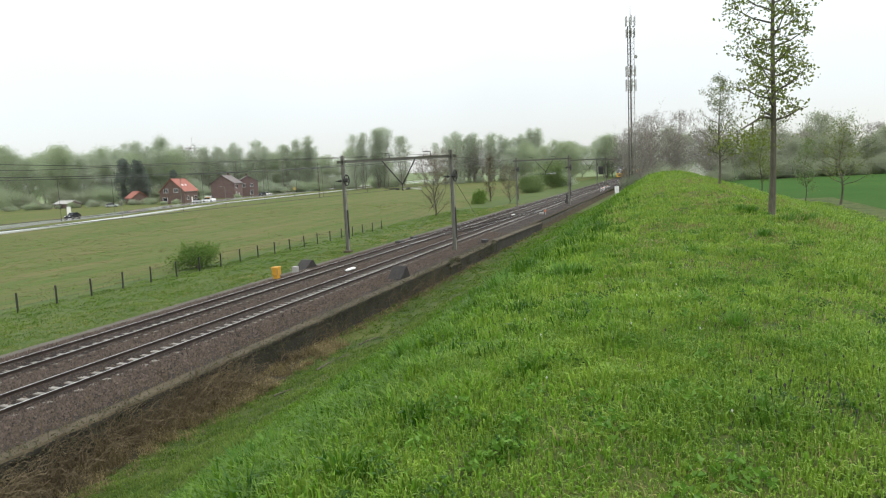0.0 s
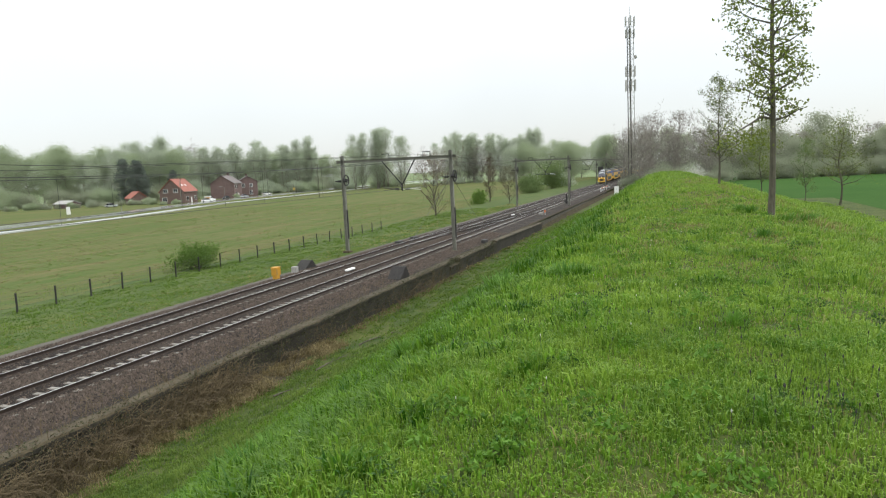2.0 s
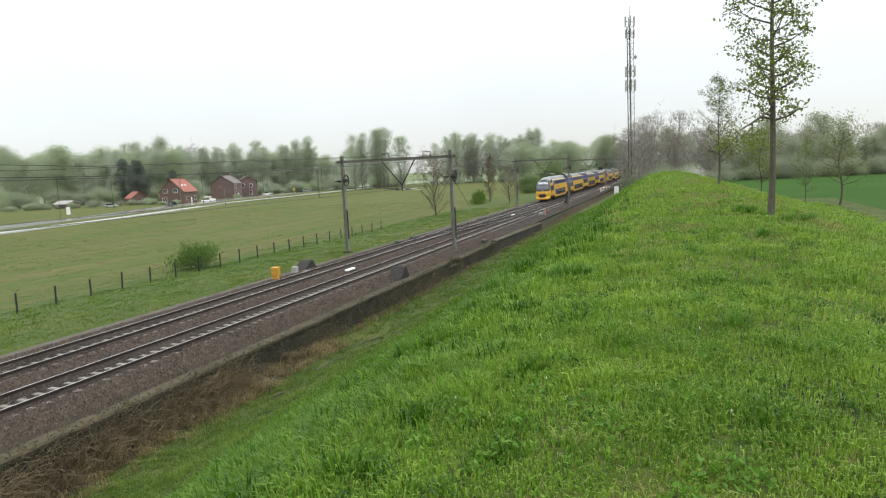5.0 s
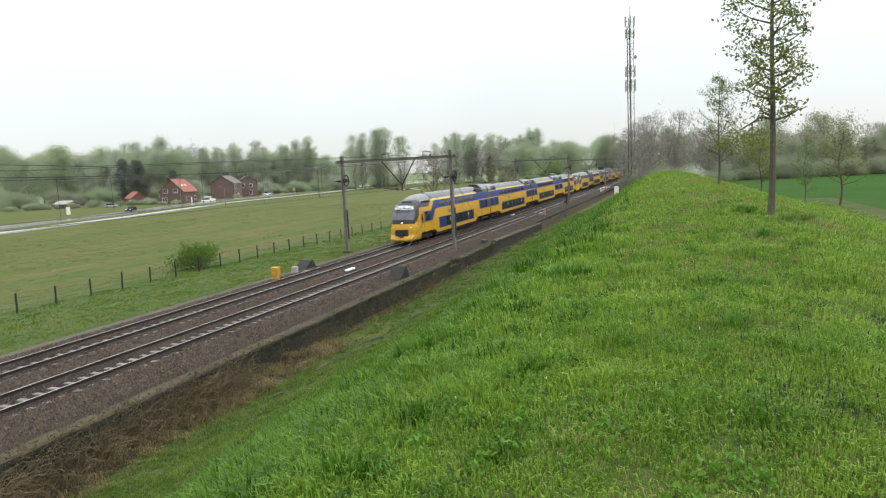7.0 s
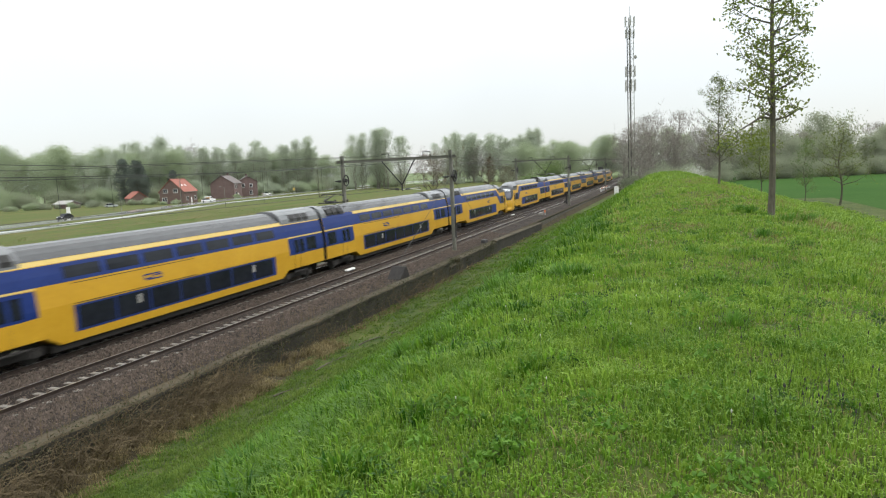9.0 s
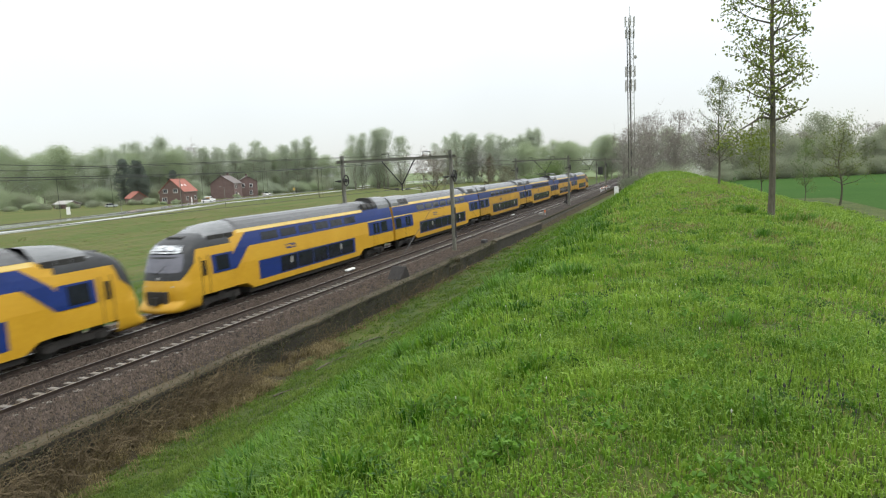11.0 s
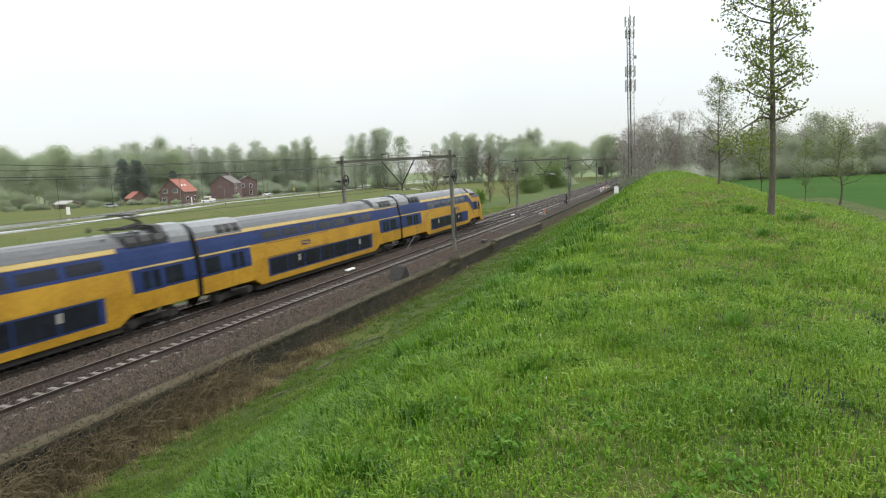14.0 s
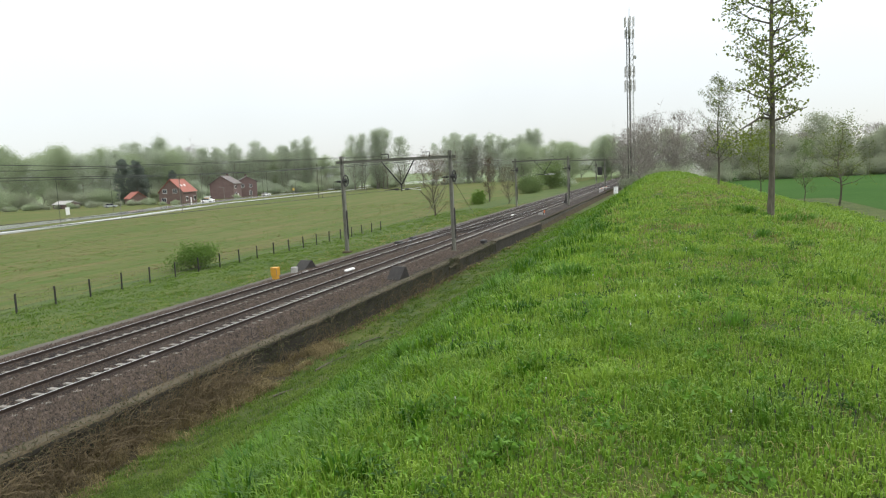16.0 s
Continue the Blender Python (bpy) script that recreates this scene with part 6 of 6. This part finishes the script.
part("door_gap", boxes((-0.008, 0.008, -0.406, -0.39, 0.2, 2.0)), M["dark"], b)
b = thing("barrier", pose(-18.4, 168, -0.3), "low red and white barrier beside the track", "barrier")
for i in range(6):
    part("rail_piece", boxes((-0.05, 0.05, i * 3.0, i * 3.0 + 1.9, 0.75, 1.0)), M["white" if i % 2 == 0 else "orange"], b)
    part("post", boxes((-0.05, 0.05, i * 3.0 + 0.2, i * 3.0 + 0.35, -0.3, 1.1)), M["white"], b)
part("crossbar", boxes((0.1, 1.6, 8.0, 8.1, 0.85, 1.0)), M["white"], b)
b = thing("railway_signal", pose(-27.7, 255, -0.4), "dark railway signal beside the line", "railway signal")
part("post", tubes(([(0, 0, -0.3), (0, 0, 4.0)], 0.1)), M["galv"], b)
part("board", boxes((-0.9, 0.9, -0.15, 0.1, 3.0, 6.0), bevel=0.1), M["dark"], b)
part("hood", boxes((-0.3, 0.3, -0.5, -0.15, 4.9, 5.1)), M["dark"], b)


# ---- lattice mast ----
def mast(x, y):
    z0 = land(x, y)
    m = thing("radio_mast", pose(x, y, z0, 0, 0, 25), "tall slim steel lattice mast with antenna panels", "radio mast")
    H, r = 47.5, 1.0
    ang = [math.radians(a) for a in (200, 320, 80)]
    legs = [(r * math.cos(a), r * math.sin(a)) for a in ang]
    for i, (a, b2) in enumerate(legs):
        part("leg", tubes(([(a, b2, -0.5), (a, b2, H - 3)], 0.07 if i else 0.12)), M["dark" if i == 0 else "galv"], m)
    bm = bmesh.new()
    n = 30
    for k in range(n):
        za, zb = (H - 3) * k / n, (H - 3) * (k + 1) / n
        for i in range(3):
            p, q = legs[i], legs[(i + 1) % 3]
            tube(bm, [(*p, za), (*q, zb)] if k % 2 else [(*q, za), (*p, zb)], 0.03, 4, False)
            tube(bm, [(*p, zb), (*q, zb)], 0.03, 4, False)
    tagged(part("bracing", bm, M["galv"], m), kind="stuff")
    part("cable_ladder", boxes((-0.12, 0.12, -0.08, 0.0, 0, H - 4)), M["cover"], m)
    part("top_pole", tubes(([(0, 0, H - 4), (0, 0, H - 1), (0, 0, H + 2.6)], [0.12, 0.08, 0.03])), M["galv"], m)
    for zb, hh, rr in ((H - 2.9, 2.7, 1.35), (H - 6.0, 2.4, 1.25), (31.0, 2.9, 1.4), (27.0, 3.2, 1.45)):
        for a in (20, 80, 140, 200, 260, 320):
            bm = boxes((-0.08, 0.08, -0.13, 0.13, 0, hh), bevel=0.03)
            bm.transform(pose(rr * math.cos(radians(a)), rr * math.sin(radians(a)), zb, 0, 0, a))
            an = part("antenna_panel", bm, M["conc"], m, "pale grey antenna panel")
            part("bracket", tubes(([(0.6 * math.cos(radians(a)), 0.6 * math.sin(radians(a)), zb + hh / 2), (rr * math.cos(radians(a)), rr * math.sin(radians(a)), zb + hh / 2)], 0.04)), M["galv"], an)
    bm = bmesh.new()
    tube(bm, [(1.6, 0.6, 36.5), (1.9, 0.7, 36.5)], 0.5, 14)
    part("dish", bm, M["conc"], m, "small pale dish antenna")


mast(-12.6, 195.5)


# ---- brambles along the wall ----
def brambles():
    rnd = np.random.default_rng(91)
    bm = bmesh.new()
    dead = []
    for _ in range(2600):
        y = 6 + (15 * rnd.uniform() if rnd.uniform() < 0.82 else 44 * rnd.uniform())
        x = -16.35 + 1.0 * rnd.uniform() ** 1.4
        if rnd.uniform(-0.75, 0.45) > noise.noise((x * 0.5, y * 0.35, 4)):
            continue
        p = Vector((x, y, land(x, y) - 0.05))
        d = Vector((rnd.normal() * 0.25, rnd.normal() * 0.3, 1)).normalized()
        pts, L = [p], rnd.uniform(0.6, 2.1)
        for k in range(5):
            d = (d + Vector((rnd.normal() * 0.28 + 0.08, rnd.normal() * 0.3, -0.22 * k * 0.5))).normalized()
            pts.append(pts[-1] + d * L / 5)
        tube(bm, pts, [0.011, 0.010, 0.009, 0.007, 0.006, 0.003], 3, False)
        for q in pts[1:]:
            for _ in range(4):
                dead.append(q + Vector((rnd.normal(), rnd.normal(), rnd.normal())) * 0.1)
    for _ in range(260):
        y, x = 7 + 30 * rnd.uniform() ** 1.2, rnd.uniform(-17.6, -16.5)
        h = rnd.uniform(0.25, 0.75)
        lean = Vector((rnd.normal() * 0.08, rnd.normal() * 0.1, 0))
        q = [Vector((x, y, -0.2)), Vector((x, y, -0.2 + h * 0.6)) + lean * 0.5, Vector((x, y, -0.2 + h)) + lean]
        tube(bm, q, [0.006, 0.005, 0.003], 3, False)
        dead += [q[2] + Vector((rnd.normal(), rnd.normal(), rnd.normal())) * 0.04 for _ in range(5)]
    tagged(put("brambles", bm, M["cane"]), "bare brown bramble canes in front of the wall", "brambles", kind="stuff")
    v, f = leaf_cloud(np.array([tuple(q) for q in dead]), 0.045, rnd, 1.0)
    tagged(new("dead_leaves", cloud_mesh("dead_leaves", v, f, M["deadleaf"])), "withered brown leaves on the bramble canes", "leaves", kind="stuff")
    pts = []
    for _ in range(420):
        y, x = rnd.uniform(8, 60), -16.4 + rnd.uniform(-0.3, 0.22)
        for _ in range(30):
            pts.append((x + rnd.normal() * 0.14, y + rnd.normal() * 0.25, rnd.uniform(-0.9, 0.12)))
    v, f = leaf_cloud(np.array(pts), 0.08, rnd, 1.0)
    tagged(new("ivy", cloud_mesh("ivy", v, f, M["ivy"])), "dull olive creepers hanging over the wall", "creeper", kind="stuff")


M["deadleaf"] = mat("withered_leaf", (0.045, 0.034, 0.018), (0.17, 0.13, 0.065), 0.85, scale=1, fine=5, bump=0, leaf=0.2, rand=0.4)
M["ivy"] = mat("ivy_leaf", (0.03, 0.035, 0.014), (0.10, 0.10, 0.045), 0.7, scale=1, fine=5, bump=0, leaf=0.2, rand=0.4)
brambles()


# ---- loose stones on the ballast ----
def stones():
    rnd = np.random.default_rng(92)
    n = 95000
    y = 8 + 62 * rnd.uniform(0, 1, n) ** 1.8
    x = rnd.uniform(-27.1, -17.5, n)
    s = rnd.uniform(0.03, 0.078, n)
    z = np.interp(x, [-28.6, -27.9, -26.9, -19.2, -18.3, -17.35], [-0.31, -0.28, -0.21, -0.21, -0.28, -0.34]) + s * 0.4 + np.where((x > -27) & (x < -18.9), 0.012, 0.0)
    bare_ = ((np.abs(x - FAR - 0.3) < 0.42) | (np.abs(x - NEAR - 0.3) < 0.42)) & (rnd.uniform(0, 1, n) < 0.85)
    x, y, s, z = x[~bare_], y[~bare_], s[~bare_], z[~bare_]
    n = len(x)
    shape = np.array([(1, 0, -0.5), (-0.5, 0.87, -0.5), (-0.5, -0.87, -0.5), (0.1, 0.1, 0.8)])
    az = rnd.uniform(0, math.tau, n)
    ca, sa = np.cos(az)[:, None], np.sin(az)[:, None]
    j = shape[None] * rnd.uniform(0.6, 1.3, (n, 4, 3)) * s[:, None, None]
    P = np.stack([j[..., 0] * ca - j[..., 1] * sa + x[:, None], j[..., 0] * sa + j[..., 1] * ca + y[:, None], j[..., 2] + z[:, None]], 2).reshape(-1, 3)
    i = np.arange(n)[:, None] * 4
    f = np.concatenate([i + np.array([t]) for t in ((0, 1, 3), (1, 2, 3), (2, 0, 3))]).tolist()
    tagged(new("loose_ballast", cloud_mesh("loose_ballast", P.tolist(), f, M["stone"])), "crushed grey-brown stones lying on the trackbed", "stones", kind="stuff")


stones()


# ---- what moves ----
def motions():
    v, s0 = 35.06, 301.6
    for c, back, turned in TRAIN:
        walk(c, [(t, pose(FAR, s0 - v * t + d + back, 0, 0, 0, 180 if turned else 0)) for t, d in ((0.0, 0.0), (4.0, 0.0), (6.5, 0.2), (7.5, 0.75), (8.0, 0.6), (8.5, 0.85), (9.0, 0.3), (11.3, 0.2), (12.5, -0.1), (14.0, 0.0), (16.0, -0.1))])
    for c, u0, speed, turn in CARS:
        rows = []
        for t in np.arange(0.0, 16.1, 1.0):
            x, y, a = along(max(1.0, u0 + speed * t))
            rows.append((float(t), pose(x, y, -0.78, 0, 0, a + turn)))
        walk(c, rows)
    # the wind sways the crowns of the two trees on the dyke
    for i, t in enumerate(SWAY[:2]):
        for crown in [o for o in t.children if o.name.startswith("crown")]:
            walk(crown, [(k * 0.8, pose(0, 0, 0, 0.18 * math.sin(k * 1.7 + i), 0.28 * math.sin(k * 1.3 + 2 * i), 0)) for k in range(21)])


motions()
